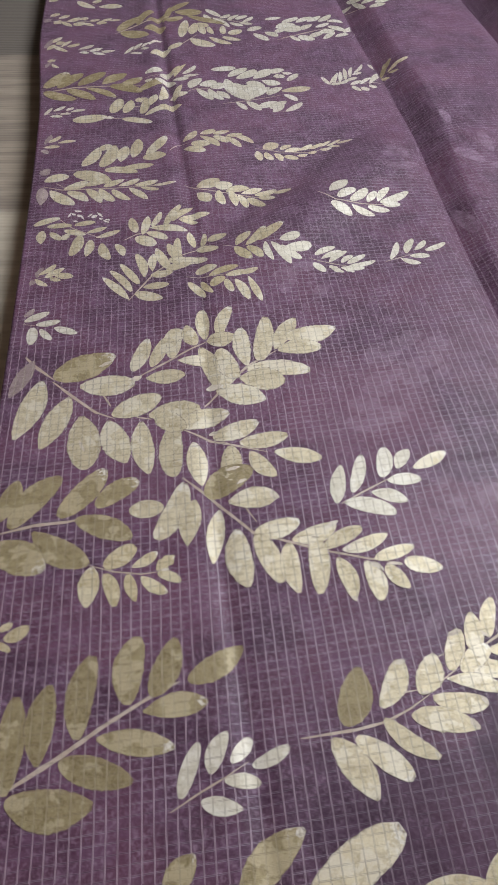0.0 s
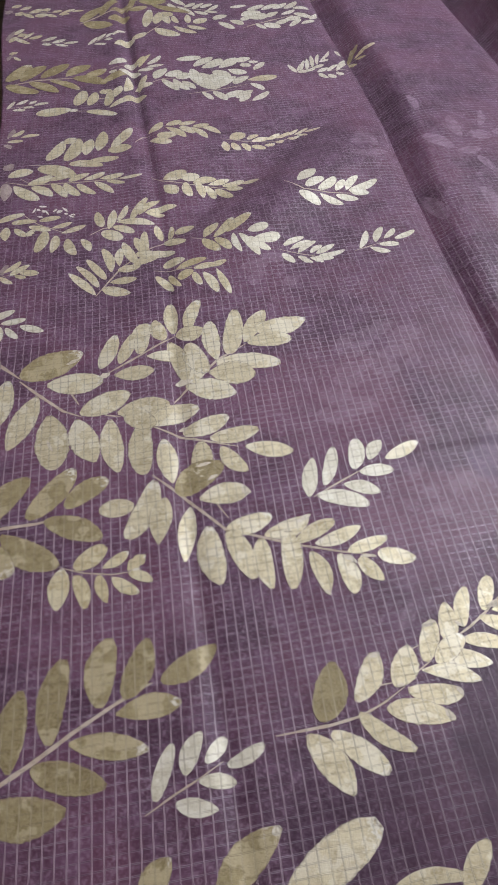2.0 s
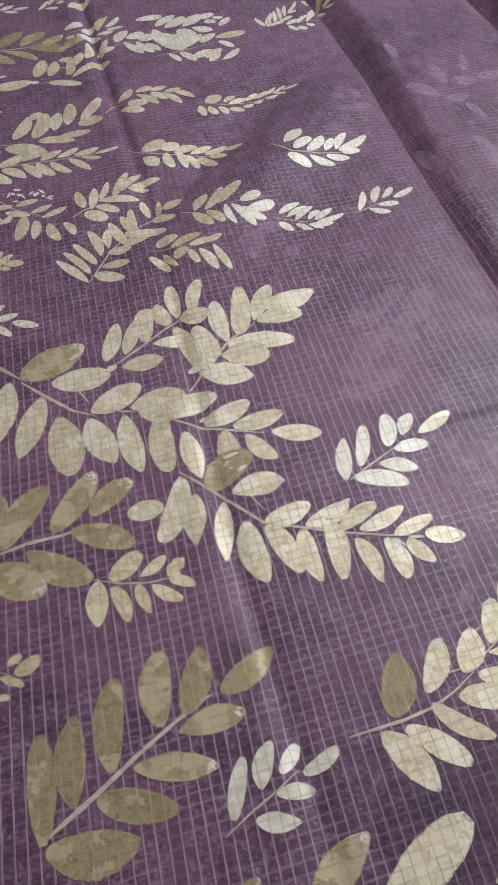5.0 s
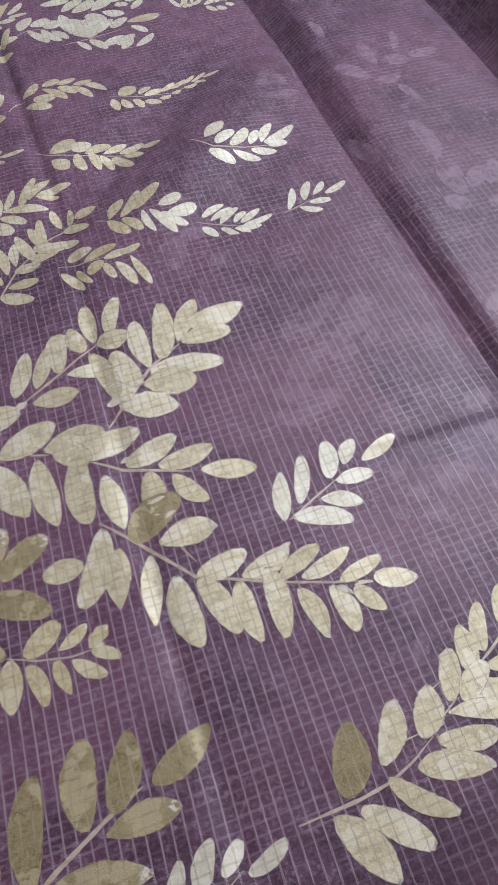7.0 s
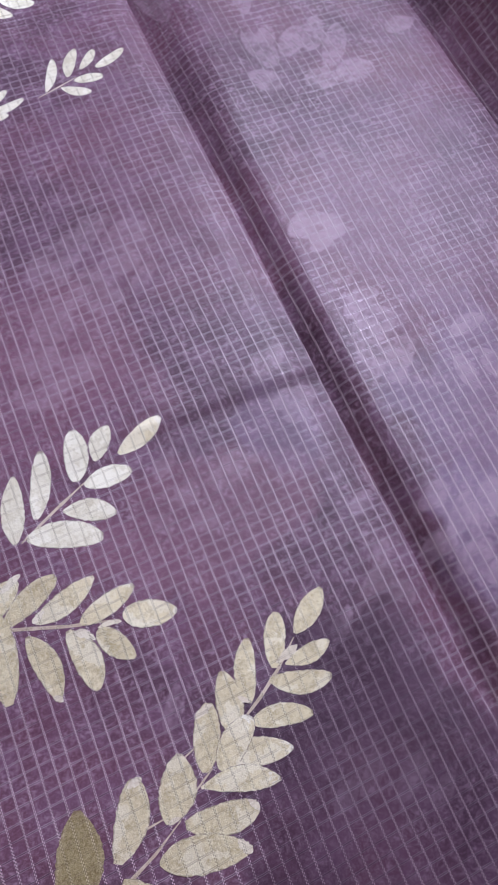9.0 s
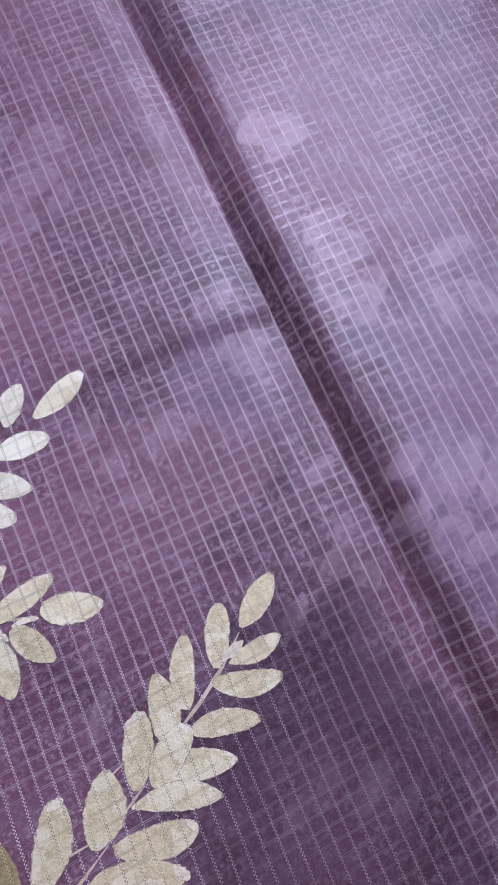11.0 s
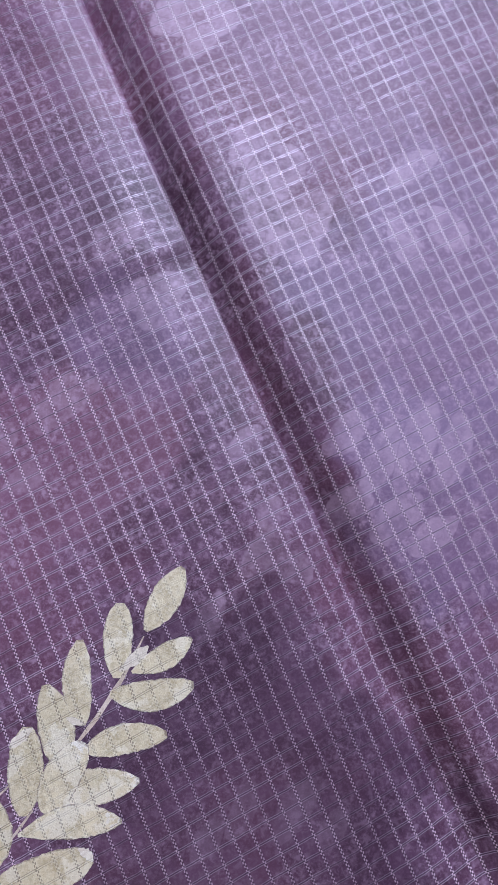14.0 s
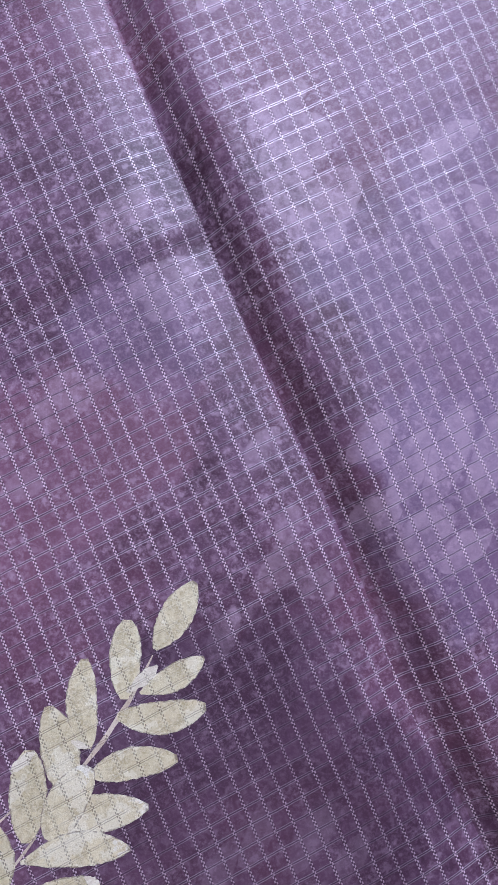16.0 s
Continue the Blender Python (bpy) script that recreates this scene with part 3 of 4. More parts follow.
spray("pale", [[(21.3, 1004.7), (37.4, 991.2), (73.5, 983), (140.6, 978.6)]], [
    (38.4, 994.4, 35, 35.4, 21),
    (39.9, 980.9, -47, 24.8, 18.6),
    (60.5, 998.8, 8, 25, 18.3),
    (77.2, 986, 24, 32.7, 12.6),
    (97.2, 985.3, 30, 31.4, 10.3),
    (115.2, 984.4, 26, 31.6, 11.3),
    (138.9, 990.5, 8, 24.7, 10.8),
    (67.3, 987, -76, 29.6, 12.5),
    (82.2, 988.9, -75, 32.6, 11.3),
    (93.4, 982.1, -67, 29.7, 10.6),
    (106.1, 977.3, -47, 31.3, 13.5),
    (120.1, 979.8, -13, 22, 12.4)])
spray("pale", [[(-3.6, 1088.3), (6, 1112.1), (21.1, 1111.8)]], [
    (13.9, 1118.7, 59, 33.7, 12.5),
    (37.8, 1138.6, 27, 24.2, 13.3),
    (56.2, 1138.4, 21, 24.9, 11),
    (75.7, 1133.5, 12, 23.3, 11.3),
    (26, 1108.6, 7, 27.3, 18.1),
    (16.1, 1097.7, -15, 32.5, 17.3),
    (37.3, 1132.9, -46, 42.2, 12.5),
    (57.1, 1132.3, -40, 28.5, 13.4),
    (74, 1131, -54, 39.1, 10.6),
    (87, 1135.1, -41, 37.3, 11.1)])
spray("pale", [[(115.5, 1096.3), (150.6, 1087.2), (195.6, 1093.1), (228.9, 1110.4)]], [
    (118.8, 1088.5, -78, 25.4, 11.1),
    (127.7, 1094.9, 33, 25.2, 18.9),
    (130.6, 1084.7, -60, 20.5, 10.7),
    (151.6, 1093.5, 38, 20.4, 8.1),
    (144.1, 1082.8, -57, 19.2, 9),
    (158.2, 1089.2, 24, 27, 9.6),
    (157, 1077.1, -2, 20.2, 9.4),
    (178.3, 1095.6, 40, 25.2, 7.5),
    (175.3, 1082.6, 18, 15.6, 6.7),
    (191.9, 1101, 38, 25.5, 6.9),
    (191.3, 1089.9, 25, 13.5, 6.8),
    (207.4, 1108.2, 42, 23.3, 6),
    (208.1, 1099.9, 13, 17.8, 6.8),
    (219, 1109.6, 40, 26.3, 5.5),
    (222.5, 1108.4, -10, 14.8, 6.1),
    (233.9, 1116.1, 16, 23.5, 6.1)])
spray("white", [[(193.7, 965.9), (216.7, 946.2), (249.8, 942.9), (284.9, 945.8)]], [
    (210.3, 964.1, 46, 36, 16.1),
    (220.5, 951.4, 41, 31.6, 13),
    (236.4, 946.7, 50, 36.5, 12.9),
    (257.9, 948.1, 60, 27, 10.1),
    (271.7, 951.1, 61, 37.3, 10.2),
    (275.3, 948.8, 37, 49.5, 12.8),
    (278.1, 946.4, 5, 22.7, 11.9),
    (211.6, 941.3, -46, 33.8, 16.5),
    (237.2, 938.6, -32, 32.6, 12.6),
    (257.7, 938.8, -11, 27.9, 12.1)])
spray("white", [[(176.8, 832.6), (203, 824.3), (226.7, 818.6)]], [
    (184.3, 839.1, 33, 29.7, 8.5),
    (191.7, 832.7, 34, 29.7, 7.7),
    (200.4, 826.6, 44, 31.3, 8.7),
    (214.7, 826, 44, 20.4, 7.3),
    (221.8, 824.6, 38, 28.6, 8.5),
    (223.9, 820.1, 18, 33.1, 8.1),
    (219.1, 818.2, -5, 22.1, 8.7),
    (182, 824.6, -51, 20.9, 9.9),
    (200.2, 819.9, -37, 19.8, 8.2),
    (213.9, 817.3, -29, 16.9, 7.6)])
spray("white", [[(267.1, 828.7), (299.9, 843)]], [
    (274, 833.3, 71, 35.6, 8.1),
    (293.3, 844.6, 68, 32.2, 9.5),
    (304.7, 850.5, 52, 24.6, 7.6),
    (317.5, 849.6, 32, 30.8, 8.3),
    (297.6, 839.3, 0, 23.2, 9.1),
    (285.9, 834.7, -25, 24.3, 9.1)])
spray("gold", [[(75.9, 863), (93.7, 854)]], [
    (91.1, 858.7, 62, 34.5, 13.5),
    (103.4, 856.3, 60, 44.5, 13.3),
    (117.2, 864.6, 49, 46.2, 15.3),
    (89.5, 856, -54, 33.8, 13.1),
    (104.3, 853.7, -53, 29.7, 11.6),
    (125.8, 859.2, -75, 35.3, 8.6, "white"),
    (133.1, 857.9, -59, 43.4, 11.3, "white"),
    (145, 851.4, -43, 31.6, 10.9, "white"),
    (143.8, 862.1, 29, 27.2, 14.1, "white"),
    (150.6, 847.8, 18, 32.1, 16.5, "white")])
spray("pale", [[(-28.7, 760.9), (-3.1, 813.7), (24.8, 846.9), (56.4, 870.9)]], [
    (-28.9, 763, 131, 51.7, 10.7),
    (-27.1, 777.4, 127, 46.7, 9.7),
    (-20.1, 791, 124, 44.3, 9.7),
    (-14.8, 804.9, 107, 46.1, 11.5),
    (-6.5, 815.9, 92, 34.1, 10),
    (13, 819.6, 114, 45.4, 12.3),
    (26.8, 834.9, 118, 40.4, 13),
    (24.6, 849.2, 99, 33.4, 8.9),
    (40.6, 866.8, 105, 31.5, 9.8),
    (49.6, 867.5, 86, 27.1, 7.2),
    (56.2, 877.5, 32, 26.6, 14.2),
    (-22.3, 774.2, -21, 33.9, 15.5),
    (-14.3, 784.5, 9, 29.7, 13.2),
    (-7.8, 807.1, 16, 26.8, 13.6),
    (8.7, 815.5, 29, 32.5, 14.7),
    (24, 837.4, -5, 33.8, 13.9),
    (42.9, 861.8, -7, 27.1, 14.5),
    (11.7, 840.3, -17, 32, 17.2)])
spray("pale", [[(33.9, 801.4), (53.5, 798.8), (79.5, 801.2)]], [
    (44.6, 808, 27, 26.9, 14.9),
    (37.1, 790.1, -54, 34.4, 10.4),
    (51.8, 790.7, -58, 25.9, 7.6, "gold"),
    (60, 800.2, 26, 37.7, 11.5, "gold"),
    (63.2, 780.9, 48, 21.8, 12.2, "gold"),
    (79.6, 799.1, 16, 25, 10.1),
    (79.7, 791.9, -69, 23.4, 8.9),
    (90.6, 791.4, -65, 37.7, 11.3),
    (95.8, 801.3, 25, 23, 8.5),
    (105.5, 796.2, -70, 44.2, 9)])
spray("pale", [[(-46.3, 876.1), (-31.7, 889.1), (1.2, 899.4)]], [
    (-32.8, 892.5, 105, 33, 11.6),
    (-32, 883, -31, 29.6, 18.1),
    (-24.3, 888.5, 85, 39.9, 10.7),
    (-14.1, 906, 74, 32.6, 8.2),
    (1.8, 908.5, 69, 47.4, 10),
    (10.7, 916.6, 55, 42.5, 9),
    (18.6, 920.5, 25, 41.9, 11.6),
    (20.4, 919.3, -2, 22.4, 9),
    (-19.1, 893.5, -26, 29.2, 12.3),
    (-16.1, 903.3, -5, 46.6, 13)])
spray("pale", [[(-132.1, 923.2), (-111.1, 901.8), (-73.5, 880.7)]], [
    (-161.4, 908.7, 30, 34.3, 11.2),
    (-144.1, 905.9, 6, 30.6, 10.1),
    (-121.8, 898.3, -20, 29.7, 10),
    (-110.8, 909.2, 16, 26.1, 10.1),
    (-93.1, 893, 27, 25.9, 8.4),
    (-80.6, 882, 29, 32, 9.4),
    (-146.2, 869.9, 96, 27.7, 11.8),
    (-138.5, 893.6, -45, 22.3, 9.5),
    (-121.4, 877.8, 62, 14.8, 8.6),
    (-106.2, 845.1, 82, 42.3, 14.3),
    (-87.8, 843.8, 88, 33.6, 11.3),
    (-59.5, 836.7, 111, 35.7, 12.4),
    (-42.9, 844.5, 117, 27, 10.2)])
spray("dots", [[(-118.4, 926.8), (-115.9, 924.3)]], [
    (-122, 926.9, 77, 11.8, 2.5),
    (-115.1, 919.2, -19, 7.9, 3.4),
    (-115.6, 942.2, -9, 9.7, 3.8),
    (-106.4, 933, -63, 12.9, 2.3),
    (-110.7, 933.1, -50, 6.7, 4.3),
    (-97.1, 927.8, 58, 8.9, 3.1),
    (-91.8, 925.2, 45, 8.9, 5.7),
    (-86.3, 937.9, -51, 13.4, 3.5),
    (-76.2, 919.9, -34, 9.2, 3.1),
    (-74.4, 922.4, -21, 7.2, 3.4),
    (-81.8, 925, -44, 5.6, 3.8),
    (-117.6, 935.8, -39, 6.3, 4)])
spray("pale", [[(-144.6, 797.6), (-126.3, 804.8), (-110.8, 809.9)]], [
    (-139, 802.8, 79, 19.7, 6.8, "fade"),
    (-136.7, 808.1, 53, 25.8, 7.7),
    (-129.2, 802.7, 45, 27.1, 9.1),
    (-121.1, 809, -11, 24.7, 11.3),
    (-124, 802.6, -22, 14.3, 6.6),
    (-140.4, 799.7, -38, 20.9, 7.3),
    (-144.1, 788.2, 63, 9.4, 7, "fade")])
spray("white", [[(-139.5, 720.1), (-120.7, 717.1)]], [
    (-140, 732.4, 57, 16, 6.8, "fade"),
    (-138.4, 723.9, 34, 30, 10.5),
    (-124.7, 719, 14, 26, 9.6),
    (-104.3, 714.2, -20, 27.9, 10.1),
    (-124.8, 686.4, 96, 28.2, 11.5),
    (-119.1, 711.6, -49, 23, 7.9)])
spray("pale", [[(-166.4, 998.2), (-139.1, 990.8), (-72.6, 995.3), (1.7, 1001.6)], [(-149, 1006.4), (-136.2, 996.3)]], [
    (-165.6, 1010.9, 27, 33.8, 18.6),
    (-128.9, 1033.3, -24, 56.2, 24.4),
    (-136.3, 992.2, 34, 34.5, 16.2),
    (-110.8, 1001.5, 20, 28.2, 11.4),
    (-84.9, 998.3, 36, 30.9, 11.9),
    (-65, 1000.8, 33, 30.4, 10.7),
    (-44.1, 1001.9, 19, 31.7, 11.2),
    (-18.6, 1001.3, 13, 29.7, 7),
    (-154.3, 988.3, -42, 48.8, 17.7),
    (-131, 986.5, -37, 37, 14.9),
    (-106.6, 993.1, -55, 40, 13),
    (-89.5, 992.8, -53, 36.3, 12.7),
    (-72.9, 991.2, -44, 35.7, 11.1),
    (-50.9, 995, -46, 38.7, 11.1),
    (-35.4, 996.2, -15, 25.3, 7.9),
    (-172.1, 1026.8, 66, 19.1, 13, "fade"),
    (-161, 954.7, 98, 41.1, 14.6, "fade")])
spray("pale", [[(-142.8, 1039.4), (-123.6, 1039.1)]], [
    (-119.9, 1051, 72, 53.2, 18.1),
    (-94.1, 1049.1, 79, 59.7, 20),
    (-101.9, 1093.7, 48, 21.1, 15.8),
    (-69.2, 1062.2, 85, 42.2, 16.8),
    (-53.1, 1072.6, 87, 52.5, 16.7),
    (-34.8, 1080, 64, 54.6, 17),
    (-39.6, 1070.9, 12, 32.6, 20.1),
    (-62.4, 1048.5, 7, 39.4, 13.6),
    (-88.6, 1041.5, -8, 45.7, 15.9)])
spray("pale", [[(-183.8, 1103), (-166.1, 1112.3)]], [
    (-183.1, 1112.6, 79, 26.7, 8, "fade"),
    (-177.4, 1117.4, 52, 22.7, 8.3),
    (-165, 1115.6, 13, 26.4, 8.3),
    (-181.4, 1103, 8, 21.3, 8.1),
    (-184.8, 1095.1, -35, 14.2, 7.4, "fade")])
spray("olive", [[(-209.6, 1272.6), (-168, 1289.5), (-106.2, 1294.3), (-61.8, 1297)]], [
    (-212.3, 1288.3, 66, 64.2, 25.3),
    (-190.9, 1287.9, 61, 62.1, 23.7),
    (-161.1, 1297.3, 53, 61.2, 22.9),
    (-123, 1300.6, 50, 52.5, 23.1),
    (-93.9, 1296, 43, 42.8, 19.2),
    (-110, 1296.3, -22, 56.1, 23.2),
    (-62.2, 1281.3, 43, 50.1, 18.7),
    (-210.9, 1274.5, -26, 58.4, 21.3),
    (-176.9, 1283.7, -36, 60.6, 19.4),
    (-146.3, 1287.1, -33, 59.2, 14.2)])
spray("pale", [[(-94.1, 1187.1), (-75.8, 1188.5)], [(-99, 1230.6), (-46.6, 1222.9)]], [
    (-97, 1205, 81, 46.7, 18.6),
    (-78.3, 1204.7, 81, 41, 15.5),
    (-65.7, 1243.1, 30, 19.2, 14.4),
    (-51.7, 1202.2, 88, 48.8, 13.6),
    (-40.8, 1226.7, 80, 34.1, 14.4),
    (-27.3, 1241.9, 89, 53.2, 12.1),
    (-13.2, 1257.1, 34, 31.1, 14.2),
    (-6.5, 1249.8, 80, 51.3, 10.6),
    (-47, 1196.4, 37, 47, 12.7),
    (-28.3, 1220.7, 19, 36.3, 17),
    (-152.9, 1181.1, 13, 52.7, 23.3),
    (-104.3, 1187.3, 16, 11.9, 8.9, "white"),
    (-79.8, 1186.8, -17, 47.7, 14.9)])
spray("white", [[(-197.1, 1199.6), (-156, 1207.8)]], [
    (-197.7, 1197.8, 71, 24.7, 6),
    (-186.2, 1210.2, 46, 22.3, 8),
    (-174.5, 1201, 5, 15.9, 7.3),
    (-167.7, 1211.7, 46, 15, 8),
    (-159.4, 1207.9, 18, 22.3, 7.3),
    (-188.6, 1194.1, -1, 18.6, 8.9)])
spray("white", [[(-56.7, 1323.5), (-20, 1337.4)]], [
    (-58.9, 1338.2, 39, 33.2, 16.4),
    (-33.5, 1328.2, 44, 29.8, 16.1),
    (-19.1, 1338.3, 65, 34, 8.3, "gold"),
    (-11.1, 1330.6, 70, 47.7, 8.4, "gold"),
    (2.2, 1339.2, 57, 35, 10.2),
    (2.7, 1330.9, 13, 25.9, 8.3),
    (-12.2, 1318.4, 14, 25, 12.2),
    (-56.5, 1309.7, 30, 13.1, 9.8),
    (-41.7, 1318, -22, 37.8, 16.3)])
spray("white", [[(10.8, 1276.3), (28, 1287.8), (47.6, 1287.4)]], [
    (15.5, 1288, 64, 37.8, 17.6),
    (31.2, 1297.7, 28, 29, 20.5),
    (27.2, 1285.8, -55, 45.4, 12.7),
    (45, 1285.5, -57, 44.6, 12.6),
    (58.4, 1279.3, -53, 34.4, 12),
    (48.4, 1289.4, 24, 28.1, 20.7),
    (47.6, 1353.1, 8, 40, 17),
    (75.6, 1327.4, 46, 43.2, 16.2),
    (89.2, 1321, 45, 43.8, 19.5)])
spray("white", [[(68.9, 1235.1), (107.8, 1243.8), (160.6, 1261.9)]], [
    (116.4, 1320.4, 51, 44.9, 20.6),
    (144.1, 1340.7, 34, 25.9, 16.2),
    (148.3, 1328.1, -1, 19.1, 14.3),
    (170.4, 1311.2, 57, 31.8, 11.8),
    (162.4, 1342.5, -15, 16.9, 10.3),
    (74.1, 1302.9, -55, 67.3, 34.2),
    (102.8, 1298.4, -66, 39, 20.5),
    (72, 1319.2, -73, 54.5, 16.2),
    (107.3, 1310.4, -45, 34.9, 20.4),
    (112.3, 1253.2, 52, 46.5, 17.9),
    (129.9, 1314, -27, 32.8, 18.7),
    (137.8, 1264.2, 48, 33.9, 15.8),
    (160.1, 1275.5, 13, 47, 19.1, "pale"),
    (164.1, 1263.7, -51, 30.1, 11.5),
    (89.6, 1238.4, -59, 30.4, 9.5),
    (106.1, 1240, -56, 36.2, 13.9),
    (123.1, 1219.3, 31, 34.7, 17.9),
    (141, 1215.3, 44, 34.3, 15.8)])
spray("white", [], [
    (145, 1204.3, 59, 31.7, 12.7),
    (164.5, 1205.8, 49, 38.5, 11.9)])
spray("white", [[(235.9, 1295.9), (272, 1327.8)]], [
    (225.4, 1324.6, -67, 29.1, 7.5),
    (236, 1297.9, 72, 29.9, 5),
    (244.4, 1301.7, 78, 37.7, 6),
    (253.5, 1303.6, 85, 41.4, 6.6),
    (263.4, 1313.6, 89, 41.8, 6.7),
    (271.6, 1323.7, 82, 36.2, 5.8),
    (279.3, 1338.3, 64, 36.9, 5.9),
    (250.5, 1299.6, 35, 20.9, 8.2),
    (262.1, 1309.5, 31, 23.5, 8.6),
    (276, 1332, 31, 18.3, 7),
    (239.6, 1297.8, 14, 16, 9.6)])
spray("white", [[(270.7, 1295.2), (335.3, 1310.4)]], [
    (269.8, 1295.2, 38, 23.4, 9.4),
    (286.1, 1297.3, 52, 31.1, 7.6),
    (299.7, 1297.7, 67, 58.6, 9.4),
    (272.1, 1291.2, -55, 21.6, 8.9),
    (284.9, 1285.3, -40, 16.1, 10.6),
    (299.2, 1293.5, -37, 13.7, 10.3),
    (320.5, 1340.8, -71, 39.8, 6.4)])
spray("gold", [[(322.4, 1365.6), (334.5, 1380.2)]], [
    (305.8, 1375.6, -30, 22.1, 16.5, "white"),
    (325.7, 1363.7, 73, 41.8, 7.6, "olive"),
    (334.9, 1383.6, 64, 29.4, 7.6, "olive"),
    (340, 1375, 41, 26, 8.4),
    (351.7, 1385, 19, 24.1, 9.6),
    (341.3, 1371.4, -26, 16.4, 6.9),
    (327.6, 1365.3, -35, 16.6, 7.7)])
spray("white", [[(281.2, 1651.4), (331.4, 1621.9)]], [
    (277.6, 1660.5, -1, 29, 14.2),
    (300.8, 1689, -50, 40.4, 11.2),
    (309.2, 1666.3, -68, 51.1, 8.2),
    (322.6, 1646.2, -8, 23.4, 14.9),
    (334.7, 1615.3, 7, 29.4, 15.4),
    (346.6, 1631.5, 16, 29.4, 15.6)])
spray("white", [[(158, 1468.4), (208.7, 1501.6), (270.6, 1528.5)]], [
    (108.3, 1508.6, 36, 28.9, 16.8),
    (118.1, 1496, -49, 39.5, 14.3),
    (139.2, 1559.2, 19, 30.6, 12.5),
    (169.4, 1545.5, 38, 37.4, 14.7),
    (194.8, 1544.9, 40, 39.4, 14.1),
    (215.3, 1549.7, 46, 36, 13.1),
    (235.7, 1549.2, 53, 39.3, 13.3),
    (251.1, 1551.5, -5, 28.5, 13.2),
    (158.5, 1520.1, 27, 38, 25.1),
    (173.1, 1507.3, 34, 34.9, 26.2),
    (203.3, 1514.1, 49, 29.6, 13.9)])
spray("white", [[(168.1, 1477.9), (249.9, 1520.7)]], [
    (229, 1523.7, 39, 31.7, 11.9),
    (138.1, 1503, -42, 30, 15.8),
    (156.9, 1500.2, 50, 22.5, 13.9),
    (182.2, 1487.3, -53, 27.7, 10.3),
    (197, 1487, -33, 31.8, 19.4),
    (216.4, 1481.7, 42, 32.4, 14.8),
    (232.3, 1498.6, 23, 31.1, 18.1),
    (240.3, 1471.6, 57, 37.4, 11.5),
    (251.4, 1528.3, -33, 37.4, 16.2),
    (260.7, 1480.9, 36, 30.3, 11.7),
    (277.3, 1501.4, 65, 59.8, 9.6)])
spray("white", [[(32.3, 1577.3), (109.4, 1544.2)]], [
    (30.1, 1612.6, -52, 45.5, 12.6),
    (27.8, 1588.1, -59, 25.2, 9.4),
    (44.8, 1571.7, -55, 54.7, 11.7),
    (57.2, 1568.8, 45, 25.9, 12.3),
    (72.7, 1558, 55, 31.9, 10.6),
    (86, 1562.9, 37, 25.7, 13.3),
    (98.3, 1547, 54, 31.8, 10.4),
    (75.9, 1547.5, -34, 28.3, 10.9),
    (93.2, 1547.1, -19, 24.7, 9.8)])
spray("olive", [[(-124.7, 1503.6), (-50.4, 1573.5), (-17.8, 1644.4)]], [
    (-121.8, 1513.5, 59, 74, 21.4),
    (-88.8, 1536.5, 73, 76.9, 15.4),
    (-116.3, 1508.4, -21, 55.3, 29.1),
    (-74.9, 1517, 21, 39.5, 29.6),
    (-74.2, 1557.3, 40, 39.9, 19.7),
    (-44.8, 1555.5, 83, 67.4, 10.8),
    (-37.3, 1600.4, 55, 60.1, 15.4),
    (-25.8, 1600.2, -1, 49.1, 29.9),
    (-39.8, 1558.6, 30, 34.3, 19.4),
    (-0.9, 1580.7, -30, 76.9, 18.3)])
spray("pale", [[(-25.6, 1430.1), (-7.5, 1452.8), (19.9, 1495.6)]], [
    (-8.2, 1484, 87, 75.8, 16.6),
    (9, 1495.8, 85, 53.2, 16.9),
    (31.9, 1495.4, 98, 45.9, 13.4),
    (17.9, 1548.7, -49, 27.6, 16),
    (46.7, 1497.5, 106, 31.5, 10.3),
    (65.5, 1497.1, 94, 35.3, 11.1),
    (75.5, 1494.5, 43, 28.5, 21.3),
    (8.9, 1476.3, -37, 52.7, 23.2),
    (41.1, 1482.9, -37, 48.7, 13.8),
    (63.8, 1484.9, -28, 37, 13),
    (-55.6, 1413.1, 32, 37.6, 22.8),
    (-26.9, 1435.2, 50, 32.3, 14.3)])
spray("pale", [[(-254.1, 1562.4), (-187.3, 1561), (-124.3, 1564.8)]], [
    (-258.4, 1557.3, 64, 17.4, 12.7, "fade"),
    (-253.6, 1583.6, 38, 21.1, 12.4),
    (-239.7, 1549.1, 68, 19.5, 13.4),
    (-236.7, 1575.2, 35, 22.7, 12.6),
    (-229, 1559.2, -44, 30.2, 10.3),
    (-218.8, 1559, 41, 27.6, 14.2),
    (-206.6, 1545.8, 18, 23.5, 15.6),
    (-199.8, 1569.1, 23, 19.1, 13.1),
    (-187.3, 1553.1, -34, 24.1, 10.2),
    (-178.1, 1560.8, 23, 19, 10.4),
    (-164.5, 1550, 15, 18.4, 13.1),
    (-157.6, 1560.3, 34, 22.9, 9.8),
    (-142.5, 1562.6, 6, 20.4, 8)])
spray("pale", [[(-234, 1443.4), (-202.3, 1456.8)]], [
    (-239.9, 1443.5, 79, 41, 9, "fade"),
    (-229.2, 1466.8, 64, 26.7, 10.1),
    (-233.8, 1436.4, 69, 24.8, 10.5),
    (-227.2, 1454.9, -40, 37.5, 10.1),
    (-223.1, 1459.6, 42, 17.3, 12.8),
    (-211.9, 1449.9, 62, 29.2, 8.4),
    (-202.2, 1449.7, 29, 23.6, 11.5)])
